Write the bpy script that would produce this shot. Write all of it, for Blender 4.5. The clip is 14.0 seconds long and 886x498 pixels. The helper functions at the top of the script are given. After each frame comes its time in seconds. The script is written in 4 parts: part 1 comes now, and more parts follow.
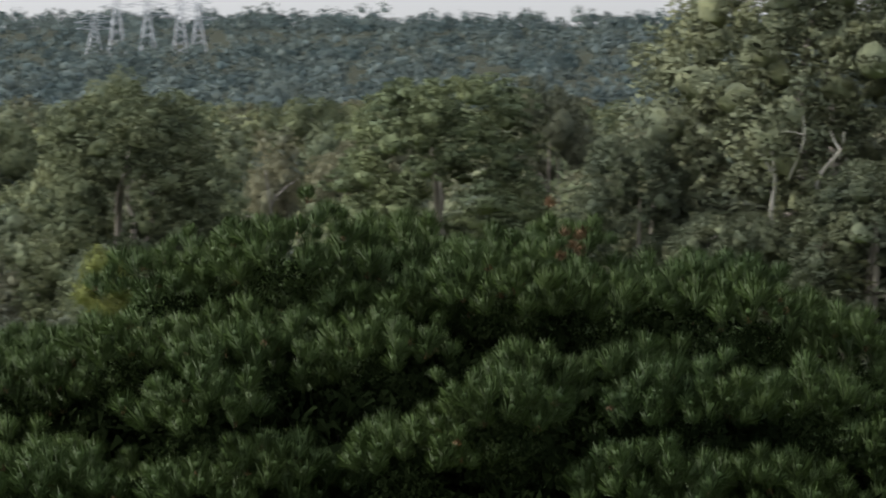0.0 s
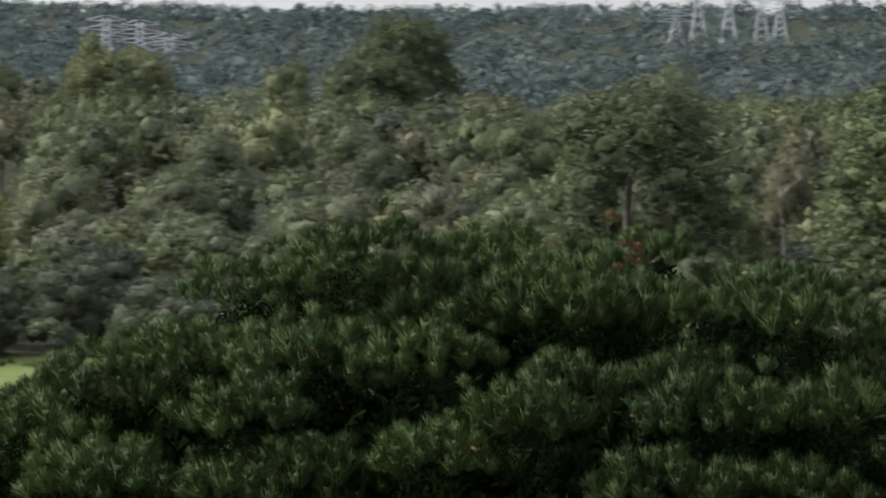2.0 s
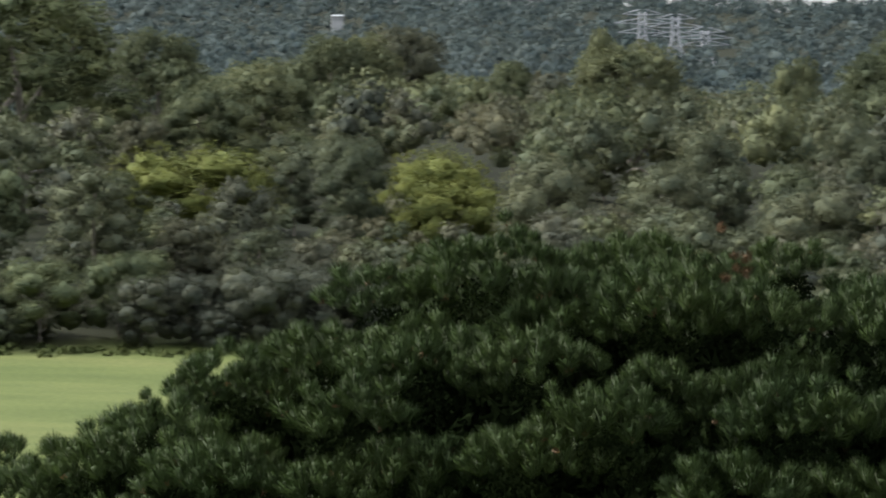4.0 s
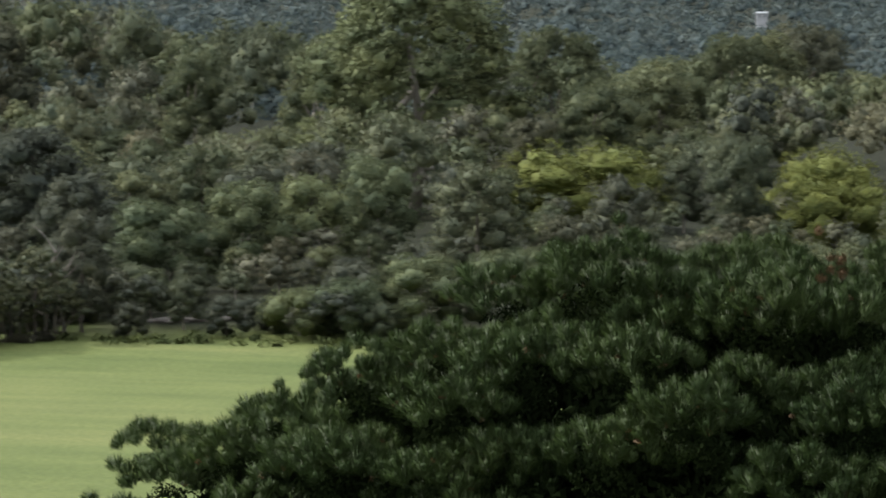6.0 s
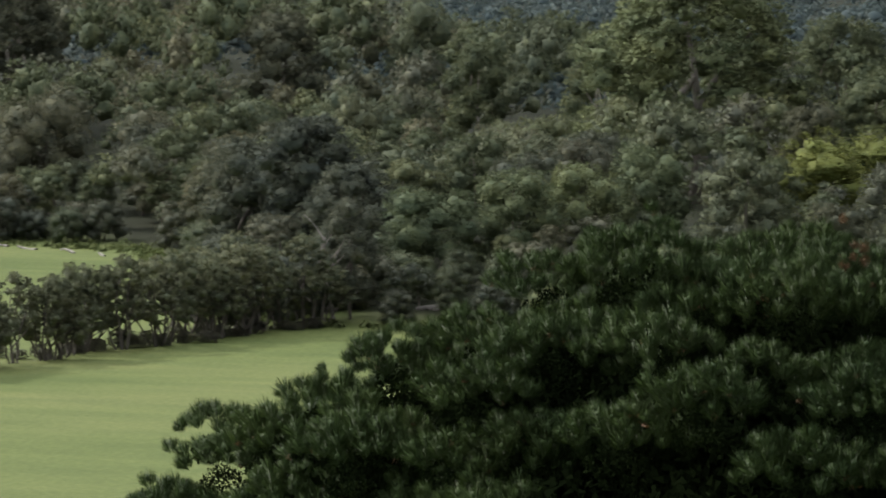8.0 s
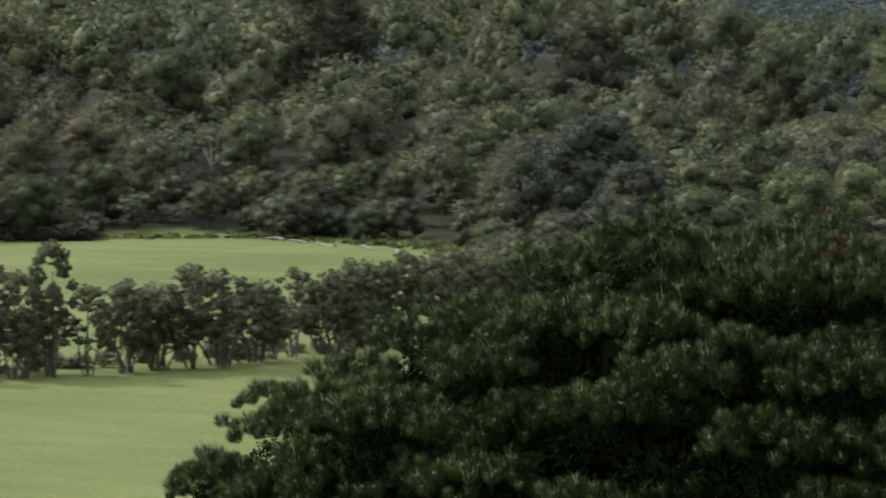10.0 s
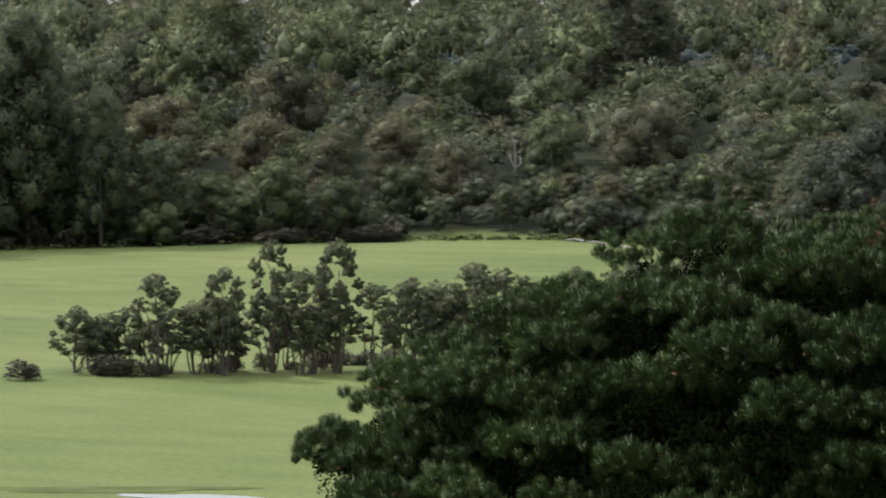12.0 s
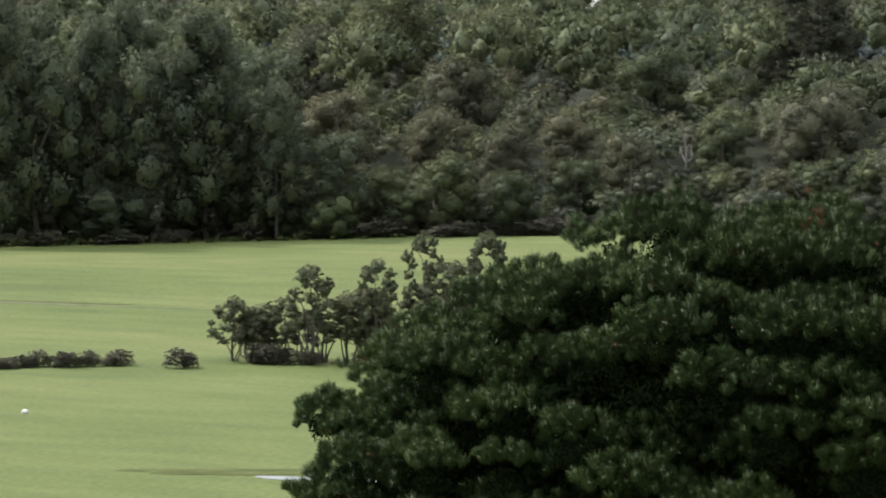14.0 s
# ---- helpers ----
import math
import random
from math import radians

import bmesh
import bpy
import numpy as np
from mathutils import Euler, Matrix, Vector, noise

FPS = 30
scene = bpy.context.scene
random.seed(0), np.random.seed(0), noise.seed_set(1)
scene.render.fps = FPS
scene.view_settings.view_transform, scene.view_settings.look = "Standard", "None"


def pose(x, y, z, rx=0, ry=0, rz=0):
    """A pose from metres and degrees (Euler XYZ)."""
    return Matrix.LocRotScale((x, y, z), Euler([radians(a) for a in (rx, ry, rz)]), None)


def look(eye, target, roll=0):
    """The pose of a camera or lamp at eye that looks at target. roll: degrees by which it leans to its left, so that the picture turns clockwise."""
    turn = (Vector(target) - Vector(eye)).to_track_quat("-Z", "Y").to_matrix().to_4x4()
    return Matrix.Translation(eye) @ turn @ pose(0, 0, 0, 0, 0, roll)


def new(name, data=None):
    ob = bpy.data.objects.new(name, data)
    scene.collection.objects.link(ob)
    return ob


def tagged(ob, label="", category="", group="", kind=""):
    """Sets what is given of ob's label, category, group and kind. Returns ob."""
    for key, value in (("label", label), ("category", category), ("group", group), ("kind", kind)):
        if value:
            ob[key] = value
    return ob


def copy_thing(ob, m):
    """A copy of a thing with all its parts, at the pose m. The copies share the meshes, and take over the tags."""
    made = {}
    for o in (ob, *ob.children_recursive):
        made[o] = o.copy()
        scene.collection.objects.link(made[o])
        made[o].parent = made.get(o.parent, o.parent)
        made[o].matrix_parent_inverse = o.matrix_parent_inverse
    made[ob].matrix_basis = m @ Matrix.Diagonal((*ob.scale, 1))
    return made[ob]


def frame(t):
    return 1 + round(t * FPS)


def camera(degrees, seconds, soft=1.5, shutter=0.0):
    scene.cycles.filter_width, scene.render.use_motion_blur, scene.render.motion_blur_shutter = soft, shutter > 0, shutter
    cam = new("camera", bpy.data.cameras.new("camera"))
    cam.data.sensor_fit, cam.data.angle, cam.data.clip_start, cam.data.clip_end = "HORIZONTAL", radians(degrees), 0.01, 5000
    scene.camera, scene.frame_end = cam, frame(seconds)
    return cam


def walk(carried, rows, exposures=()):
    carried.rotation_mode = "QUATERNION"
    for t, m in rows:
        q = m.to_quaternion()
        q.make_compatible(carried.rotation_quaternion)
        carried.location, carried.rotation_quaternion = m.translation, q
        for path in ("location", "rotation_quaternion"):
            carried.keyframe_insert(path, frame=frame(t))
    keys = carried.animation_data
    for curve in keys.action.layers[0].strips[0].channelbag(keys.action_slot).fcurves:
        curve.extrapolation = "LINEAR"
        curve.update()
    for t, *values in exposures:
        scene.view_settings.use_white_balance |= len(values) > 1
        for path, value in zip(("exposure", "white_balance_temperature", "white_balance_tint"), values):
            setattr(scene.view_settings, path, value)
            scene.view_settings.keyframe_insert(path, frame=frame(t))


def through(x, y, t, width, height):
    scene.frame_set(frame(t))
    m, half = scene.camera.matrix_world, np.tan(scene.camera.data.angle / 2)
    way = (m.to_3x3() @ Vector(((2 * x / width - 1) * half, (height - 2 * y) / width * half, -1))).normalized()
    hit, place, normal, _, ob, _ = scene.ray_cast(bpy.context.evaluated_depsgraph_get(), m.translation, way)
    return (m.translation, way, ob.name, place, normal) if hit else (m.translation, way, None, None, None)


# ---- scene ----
EXPOSURE = -0.2
cam = camera(12.288, 14.0, 1.9, 0.5)
ROWS = [
    (0.0, (0.089, -39.997, 16.464), (0.303, 19.956, 14.092), -0.054),
    (0.5, (1.301, -40.330, 16.500), (-0.559, 19.594, 14.107), -0.098),
    (1.0, (2.651, -40.755, 16.585), (-1.444, 19.055, 14.157), 0.000),
    (1.5, (3.883, -40.982, 16.647), (-2.274, 18.650, 14.191), 0.025),
    (2.0, (5.136, -41.120, 16.698), (-3.235, 18.242, 14.216), -0.033),
    (2.5, (6.262, -41.255, 16.780), (-4.116, 17.787, 14.269), -0.059),
    (3.0, (7.453, -41.456, 16.845), (-5.063, 17.170, 14.311), -0.005),
    (5.5, (12.429, -42.818, 17.053), (-8.251, 13.444, 14.417), 0.041),
    (6.0, (13.415, -43.127, 17.086), (-8.715, 12.581, 14.445), 0.104),
    (6.5, (14.380, -43.431, 17.103), (-8.904, 11.803, 14.459), 0.097),
    (7.0, (14.950, -42.650, 17.080), (-9.419, 12.112, 14.375), 0.009),
    (9.5, (19.955, -43.290, 17.169), (-9.470, 8.922, 14.319), 0.080),
    (10.0, (21.192, -43.829, 17.150), (-9.459, 7.674, 14.322), 0.048),
    (10.5, (22.399, -44.437, 17.141), (-9.371, 6.383, 14.326), 0.028),
    (11.0, (23.750, -45.134, 17.145), (-9.155, 4.960, 14.343), -0.004),
    (11.5, (25.086, -45.855, 17.159), (-8.784, 3.593, 14.377), 0.006),
    (12.0, (26.456, -46.532, 17.178), (-8.274, 2.316, 14.409), -0.073),
    (12.5, (27.899, -47.363, 17.196), (-7.492, 1.009, 14.434), -0.080),
    (13.0, (29.365, -48.037, 17.214), (-6.652, -0.129, 14.446), -0.067),
    (13.5, (30.658, -48.429, 17.216), (-5.904, -0.937, 14.431), -0.030),
    (14.0, (32.068, -48.920, 17.244), (-5.054, -1.868, 14.409), -0.086),
]
walk(cam, [(t, look(eye, target, roll)) for t, eye, target, roll in ROWS], [(0.0, EXPOSURE), (6.3, EXPOSURE), (7.0, EXPOSURE - 0.2), (9.8, EXPOSURE - 0.22), (11.5, EXPOSURE - 0.1), (13.0, EXPOSURE - 0.02), (14.0, EXPOSURE)])

# ---- light: a bright hazy sky, a soft sun from behind the wood ----
SUN_TURN, SUN_HIGH = 80, 37
sun_way = Vector((-math.sin(radians(SUN_TURN)) * math.cos(radians(SUN_HIGH)), math.cos(radians(SUN_TURN)) * math.cos(radians(SUN_HIGH)), math.sin(radians(SUN_HIGH))))
world = bpy.data.worlds.new("world")
scene.world = world
world.use_nodes = True
wn = world.node_tree
sky = wn.nodes.new("ShaderNodeTexSky")
sky.sky_type = "NISHITA"
sky.sun_disc = False
sky.sun_elevation, sky.sun_rotation = radians(SUN_HIGH), radians(-SUN_TURN)
sky.air_density, sky.dust_density, sky.ozone_density = 1.0, 1.5, 1.0
# Thin high cloud over the whole sky: three times brighter overhead than at the horizon, as a clouded sky is.
veil = wn.nodes.new("ShaderNodeMix")
veil.data_type = "RGBA"
veil.inputs[0].default_value = 0.78
veil.inputs[7].default_value = (7.6, 7.8, 8.2, 1)
wn.links.new(sky.outputs[0], veil.inputs[6])
up = wn.nodes.new("ShaderNodeSeparateXYZ")
wn.links.new(wn.nodes.new("ShaderNodeTexCoord").outputs["Generated"], up.inputs[0])
rise = wn.nodes.new("ShaderNodeMapRange")
rise.inputs["To Min"].default_value, rise.inputs["To Max"].default_value = 0.115, 0.3
wn.links.new(up.outputs["Z"], rise.inputs["Value"])
wn.links.new(veil.outputs[2], wn.nodes["Background"].inputs["Color"])
# The haze is brightest round the sun and dim on the far side of the sky.
toward = wn.nodes.new("ShaderNodeVectorMath")
toward.operation = "DOT_PRODUCT"
wn.links.new(up.inputs[0].links[0].from_socket, toward.inputs[0])
toward.inputs[1].default_value = sun_way
glow = wn.nodes.new("ShaderNodeMapRange")
glow.inputs["From Min"].default_value, glow.inputs["To Min"].default_value, glow.inputs["To Max"].default_value = -0.7, 0.4, 1.5
wn.links.new(toward.outputs["Value"], glow.inputs["Value"])
power = wn.nodes.new("ShaderNodeMath")
power.operation = "MULTIPLY"
wn.links.new(rise.outputs[0], power.inputs[0])
wn.links.new(glow.outputs[0], power.inputs[1])
wn.links.new(power.outputs[0], wn.nodes["Background"].inputs["Strength"])
sun_data = bpy.data.lights.new("sun", "SUN")
sun_data.energy, sun_data.angle, sun_data.color = 4.6, radians(3.0), (1.0, 0.97, 0.9)
sun = new("sun", sun_data)
sun.matrix_world = look(sun_way * 200, (0, 0, 0))


# ---- materials ----
def material(name):
    mat = bpy.data.materials.new(name)
    mat.use_nodes = True
    return mat, mat.node_tree.nodes, mat.node_tree.links, mat.node_tree.nodes["Principled BSDF"]


def ramp(nodes, stops):
    r = nodes.new("ShaderNodeValToRGB")
    while len(r.color_ramp.elements) < len(stops):
        r.color_ramp.elements.new(0.5)
    for el, (at, col) in zip(r.color_ramp.elements, stops):
        el.position, el.color = at, (*col, 1)
    return r


def noise_node(nodes, links, scale, detail=4.0, stretch=None):
    tc = nodes.new("ShaderNodeTexCoord")
    n = nodes.new("ShaderNodeTexNoise")
    n.inputs["Scale"].default_value, n.inputs["Detail"].default_value = scale, detail
    out = tc.outputs["Object"]
    if stretch:
        mp = nodes.new("ShaderNodeMapping")
        mp.inputs["Scale"].default_value = stretch
        links.new(out, mp.inputs[0])
        out = mp.outputs[0]
    links.new(out, n.inputs["Vector"])
    return n


def mixed(nodes, links, a, b, fac, mode="MIX"):
    """A colour mix; a, b and fac are sockets or values."""
    m = nodes.new("ShaderNodeMix")
    m.data_type, m.blend_type = "RGBA", mode
    for sock, v in ((m.inputs[6], a), (m.inputs[7], b), (m.inputs[0], fac)):
        if isinstance(v, bpy.types.NodeSocket):
            links.new(v, sock)
        else:
            sock.default_value = (*v, 1) if isinstance(v, tuple) else v
    return m.outputs[2]


def foliage(name, dark, mid, light, through=0.28, rough=0.75, gloss=0.12, vary=0.4, leafy=True):
    """Leaves: colour varies from plant to plant, from leaf to leaf and by soft patches."""
    mat, nodes, links, bsdf = material(name)
    info, geo = nodes.new("ShaderNodeObjectInfo"), nodes.new("ShaderNodeNewGeometry")
    tree = ramp(nodes, ((0.0, dark), (0.5, mid), (1.0, light)))
    own = nodes.new("ShaderNodeAttribute")  # plants that share one mesh carry their own tint
    own.attribute_name = "plant_tint"
    both = nodes.new("ShaderNodeMath")
    links.new(info.outputs["Random"], both.inputs[0])
    links.new(own.outputs["Fac"], both.inputs[1])
    wrap = nodes.new("ShaderNodeMath")
    wrap.operation = "FRACT"
    links.new(both.outputs[0], wrap.inputs[0])
    links.new(wrap.outputs[0], tree.inputs[0])
    leaf = ramp(nodes, ((0.0, (1 - 0.26 * vary, 1 - 0.23 * vary, 1 - 0.26 * vary)), (0.6, (1.0, 1.0, 1.0)), (1.0, (1 + 0.3 * vary, 1 + 0.27 * vary, 1 + 0.18 * vary))))
    links.new(geo.outputs["Random Per Island"], leaf.inputs[0])
    patch = noise_node(nodes, links, 0.55, 3.0)
    tint = ramp(nodes, ((0.3, (0.82, 0.86, 0.9)), (0.7, (1.18, 1.1, 0.95))))
    links.new(patch.outputs["Fac"], tint.inputs[0])
    col = mixed(nodes, links, tree.outputs[0], leaf.outputs[0], 1.0, "MULTIPLY")
    col = mixed(nodes, links, col, tint.outputs[0], 1.0, "MULTIPLY")
    if leafy:  # single leaves, too small for geometry
        fine = noise_node(nodes, links, 3.2, 6.0)
        spots = ramp(nodes, ((0.3, (0.78, 0.8, 0.82)), (0.5, (1.0, 1.0, 1.0)), (0.72, (1.22, 1.2, 1.14))))
        links.new(fine.outputs["Fac"], spots.inputs[0])
        col = mixed(nodes, links, col, spots.outputs[0], 1.0, "MULTIPLY")
        bump = nodes.new("ShaderNodeBump")
        bump.inputs["Strength"].default_value, bump.inputs["Distance"].default_value = 0.7, 0.25
        links.new(fine.outputs["Fac"], bump.inputs["Height"])
        links.new(bump.outputs[0], bsdf.inputs["Normal"])
    links.new(col, bsdf.inputs["Base Color"])
    bsdf.inputs["Roughness"].default_value = rough
    bsdf.inputs["Specular IOR Level"].default_value = gloss
    tr = nodes.new("ShaderNodeBsdfTranslucent")
    links.new(col, tr.inputs[0])
    mx = nodes.new("ShaderNodeMixShader")
    mx.inputs[0].default_value = through
    links.new(bsdf.outputs[0], mx.inputs[1])
    links.new(tr.outputs[0], mx.inputs[2])
    links.new(mx.outputs[0], nodes["Material Output"].inputs[0])
    return mat


def bark(name, dark, light, scale=3.0, rough=0.85):
    mat, nodes, links, bsdf = material(name)
    n = noise_node(nodes, links, scale, 6.0, (1, 1, 0.25))
    r = ramp(nodes, ((0.3, dark), (0.7, light)))
    links.new(n.outputs["Fac"], r.inputs[0])
    links.new(r.outputs[0], bsdf.inputs["Base Color"])
    bsdf.inputs["Roughness"].default_value = rough
    bump = nodes.new("ShaderNodeBump")
    bump.inputs["Strength"].default_value, bump.inputs["Distance"].default_value = 0.6, 0.05
    links.new(n.outputs["Fac"], bump.inputs["Height"])
    links.new(bump.outputs[0], bsdf.inputs["Normal"])
    return mat


def plain(name, colour, rough=0.6, metal=0.0, vary=0.12, scale=0.8):
    mat, nodes, links, bsdf = material(name)
    n = noise_node(nodes, links, scale, 5.0)
    r = ramp(nodes, ((0.25, tuple(c * (1 - vary) for c in colour)), (0.75, tuple(min(1, c * (1 + vary)) for c in colour))))
    links.new(n.outputs["Fac"], r.inputs[0])
    links.new(r.outputs[0], bsdf.inputs["Base Color"])
    bsdf.inputs["Roughness"].default_value, bsdf.inputs["Metallic"].default_value = rough, metal
    return mat


M_NEEDLE = foliage("pine_needles", (0.04, 0.067, 0.019), (0.04, 0.067, 0.019), (0.04, 0.067, 0.019), 0.1, 0.5, 0.15, 0.6, False)
# The dark of the crown's inner hollows is put into this colour.
M_SHADE_NEEDLE = foliage("shade_needles", (0.011, 0.017, 0.007), (0.011, 0.017, 0.007), (0.011, 0.017, 0.007), 0.0, 0.9, 0.0, 0.6, False)
M_DEAD = foliage("dead_needles", (0.15, 0.092, 0.05), (0.15, 0.092, 0.05), (0.17, 0.105, 0.058), 0.1, 0.7, 0.2)
M_PINE_BARK = bark("pine_bark", (0.035, 0.027, 0.02), (0.1, 0.075, 0.055), 5.0)
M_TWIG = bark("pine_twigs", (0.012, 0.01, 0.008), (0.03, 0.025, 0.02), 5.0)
M_GUM_BARK = bark("gum_bark", (0.12, 0.1, 0.08), (0.36, 0.33, 0.28), 2.0)
M_DARK_BARK = bark("dark_bark", (0.05, 0.042, 0.035), (0.15, 0.13, 0.11), 3.0)
M_DEAD_WOOD = bark("dead_wood", (0.11, 0.1, 0.088), (0.32, 0.29, 0.26), 2.5)
M_LEAF = {
    "olive": foliage("olive_leaves", (0.111, 0.134, 0.081), (0.150, 0.177, 0.103), (0.202, 0.225, 0.129)),
    "brown": foliage("brown_leaves", (0.118, 0.129, 0.090), (0.158, 0.164, 0.113), (0.203, 0.201, 0.134)),
    "grey": foliage("grey_leaves", (0.114, 0.136, 0.093), (0.153, 0.177, 0.117), (0.197, 0.216, 0.139)),
    "green": foliage("green_leaves", (0.103, 0.136, 0.082), (0.152, 0.187, 0.107), (0.200, 0.235, 0.125)),
    "dark": foliage("dark_leaves", (0.128, 0.155, 0.104), (0.157, 0.185, 0.125), (0.183, 0.213, 0.140), 0.38),
    "wattle": foliage("wattle_leaves", (0.149, 0.172, 0.057), (0.178, 0.205, 0.063), (0.207, 0.230, 0.071)),
    "scrub": foliage("scrub_leaves", (0.091, 0.107, 0.088), (0.128, 0.144, 0.110), (0.171, 0.178, 0.133)),
    "bracken": foliage("bracken_leaves", (0.188, 0.186, 0.151), (0.239, 0.233, 0.188), (0.292, 0.281, 0.222), 0.25, 0.8),
    "strip": foliage("strip_leaves", (0.167, 0.187, 0.123), (0.207, 0.230, 0.150), (0.246, 0.263, 0.172), 0.42),
    # distance haze is tinted into the far leaves as blue
    "far": foliage("far_haze_leaves", (0.068, 0.098, 0.104), (0.100, 0.132, 0.137), (0.130, 0.161, 0.157), 0.3, 0.8, 0.1, 0.3, False),
}
M_VERGE = foliage("verge_grass", (0.12, 0.15, 0.06), (0.12, 0.15, 0.06), (0.14, 0.16, 0.07), 0.2, 0.8, 0.1, 0.8, False)
M_PALE = bark("white_bark", (0.2, 0.185, 0.16), (0.42, 0.4, 0.36), 2.0)
M_STEEL = plain("galvanised_steel", (0.42, 0.44, 0.47), 0.55, 0.3)
M_WHITE = plain("white_render", (0.5, 0.51, 0.52), 0.7)
M_ROOF = plain("roof_sheet", (0.35, 0.37, 0.38), 0.5, 0.3)
M_TRACK = plain("pale_sand", (0.17, 0.175, 0.11), 0.9, 0.0, 0.25, 0.5)
M_WORN = plain("worn_ground", (0.1, 0.115, 0.05), 0.95, 0.0, 0.3, 0.6)
for earth in (M_WORN, M_TRACK):  # dry earth has no sheen
    earth.node_tree.nodes["Principled BSDF"].inputs["Specular IOR Level"].default_value = 0.0
M_WHITE_THING = plain("white_thing_surface", (0.75, 0.74, 0.7), 0.8)

M_GLASS_WATER, wnodes, wlinks, wb = material("water")
wb.inputs["Base Color"].default_value = (0.09, 0.1, 0.08, 1)
wb.inputs["Roughness"].default_value = 0.06
wb.inputs["IOR"].default_value = 1.33
rip = noise_node(wnodes, wlinks, 2.0, 3.0)
wbump = wnodes.new("ShaderNodeBump")
wbump.inputs["Strength"].default_value, wbump.inputs["Distance"].default_value = 0.15, 0.02
wlinks.new(rip.outputs["Fac"], wbump.inputs["Height"])
wlinks.new(wbump.outputs[0], wb.inputs["Normal"])

M_GROUND, gnodes, glinks, gb = material("meadow_and_wood_floor")
n_big = noise_node(gnodes, glinks, 0.03, 4.0, (1.0, 1.6, 1.0))
n_mid = noise_node(gnodes, glinks, 0.22, 5.0, (0.55, 1.5, 1.0))
n_fine = noise_node(gnodes, glinks, 3.0, 6.0)
r_big = ramp(gnodes, ((0.3, (0.096, 0.125, 0.043)), (0.52, (0.128, 0.153, 0.056)), (0.72, (0.157, 0.171, 0.069))))
glinks.new(n_big.outputs["Fac"], r_big.inputs[0])
r_mid = ramp(gnodes, ((0.3, (0.84, 0.88, 0.84)), (0.7, (1.12, 1.08, 1.04))))
glinks.new(n_mid.outputs["Fac"], r_mid.inputs[0])
r_fine = ramp(gnodes, ((0.25, (0.72, 0.76, 0.7)), (0.75, (1.22, 1.2, 1.15))))
glinks.new(n_fine.outputs["Fac"], r_fine.inputs[0])
grass_col = mixed(gnodes, glinks, r_big.outputs[0], r_mid.outputs[0], 1.0, "MULTIPLY")
grass_col = mixed(gnodes, glinks, grass_col, r_fine.outputs[0], 1.0, "MULTIPLY")
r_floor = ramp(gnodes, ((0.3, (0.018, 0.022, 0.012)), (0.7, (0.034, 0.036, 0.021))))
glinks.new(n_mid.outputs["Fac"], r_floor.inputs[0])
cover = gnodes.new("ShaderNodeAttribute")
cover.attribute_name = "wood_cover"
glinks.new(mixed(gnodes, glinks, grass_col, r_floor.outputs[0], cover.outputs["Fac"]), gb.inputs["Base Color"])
gb.inputs["Roughness"].default_value = 0.9
gb.inputs["Specular IOR Level"].default_value = 0.08
gbump = gnodes.new("ShaderNodeBump")
gbump.inputs["Strength"].default_value, gbump.inputs["Distance"].default_value = 0.7, 0.12
glinks.new(n_fine.outputs["Fac"], gbump.inputs["Height"])
glinks.new(gbump.outputs[0], gb.inputs["Normal"])


# ---- building helpers ----
def mesh_of(name, verts, tris, mat, normals=None, smooth=False):
    """A mesh from arrays of corners and triangles."""
    me = bpy.data.meshes.new(name)
    verts, tris = np.asarray(verts, np.float32), np.asarray(tris, np.int32)
    k = tris.shape[1]
    me.vertices.add(len(verts))
    me.vertices.foreach_set("co", verts.ravel())
    me.loops.add(tris.size)
    me.loops.foreach_set("vertex_index", tris.ravel())
    me.polygons.add(len(tris))
    me.polygons.foreach_set("loop_start", np.arange(0, tris.size, k, dtype=np.int32))
    me.update(calc_edges=True)
    me.polygons.foreach_set("use_smooth", np.full(len(tris), bool(smooth or normals is not None)))
    if normals is not None:
        me.normals_split_custom_set_from_vertices(np.asarray(normals, np.float32).tolist())
    me.materials.append(mat)
    return me


def part_of(name, me, parent, label="", kind=""):
    ob = new(name, me)
    ob.parent = parent
    return tagged(ob, label, kind=kind)


def tube(paths, sides=6):
    """Corners and quads of tapered round stems. Each path: rows of x, y, z, radius."""
    vs, fs, base = [], [], 0
    for path in paths:
        path = np.asarray(path, float)
        p, r = path[:, :3], path[:, 3]
        way = np.gradient(p, axis=0)
        way /= np.linalg.norm(way, axis=1, keepdims=True) + 1e-9
        ref = np.where(np.abs(way[:, 2:3]) > 0.9, (1.0, 0, 0), (0, 0, 1.0))
        u = np.cross(way, ref)
        u /= np.linalg.norm(u, axis=1, keepdims=True) + 1e-9
        v = np.cross(way, u)
        a = np.linspace(0, 2 * np.pi, sides, endpoint=False)
        ring = p[:, None] + r[:, None, None] * (np.cos(a)[None, :, None] * u[:, None] + np.sin(a)[None, :, None] * v[:, None])
        vs.append(ring.reshape(-1, 3))
        n = len(p)
        i, j = np.meshgrid(np.arange(n - 1), np.arange(sides), indexing="ij")
        q = np.stack([i * sides + j, i * sides + (j + 1) % sides, (i + 1) * sides + (j + 1) % sides, (i + 1) * sides + j], -1)
        fs.append(q.reshape(-1, 4) + base)
        base += n * sides
    return np.concatenate(vs), np.concatenate(fs)


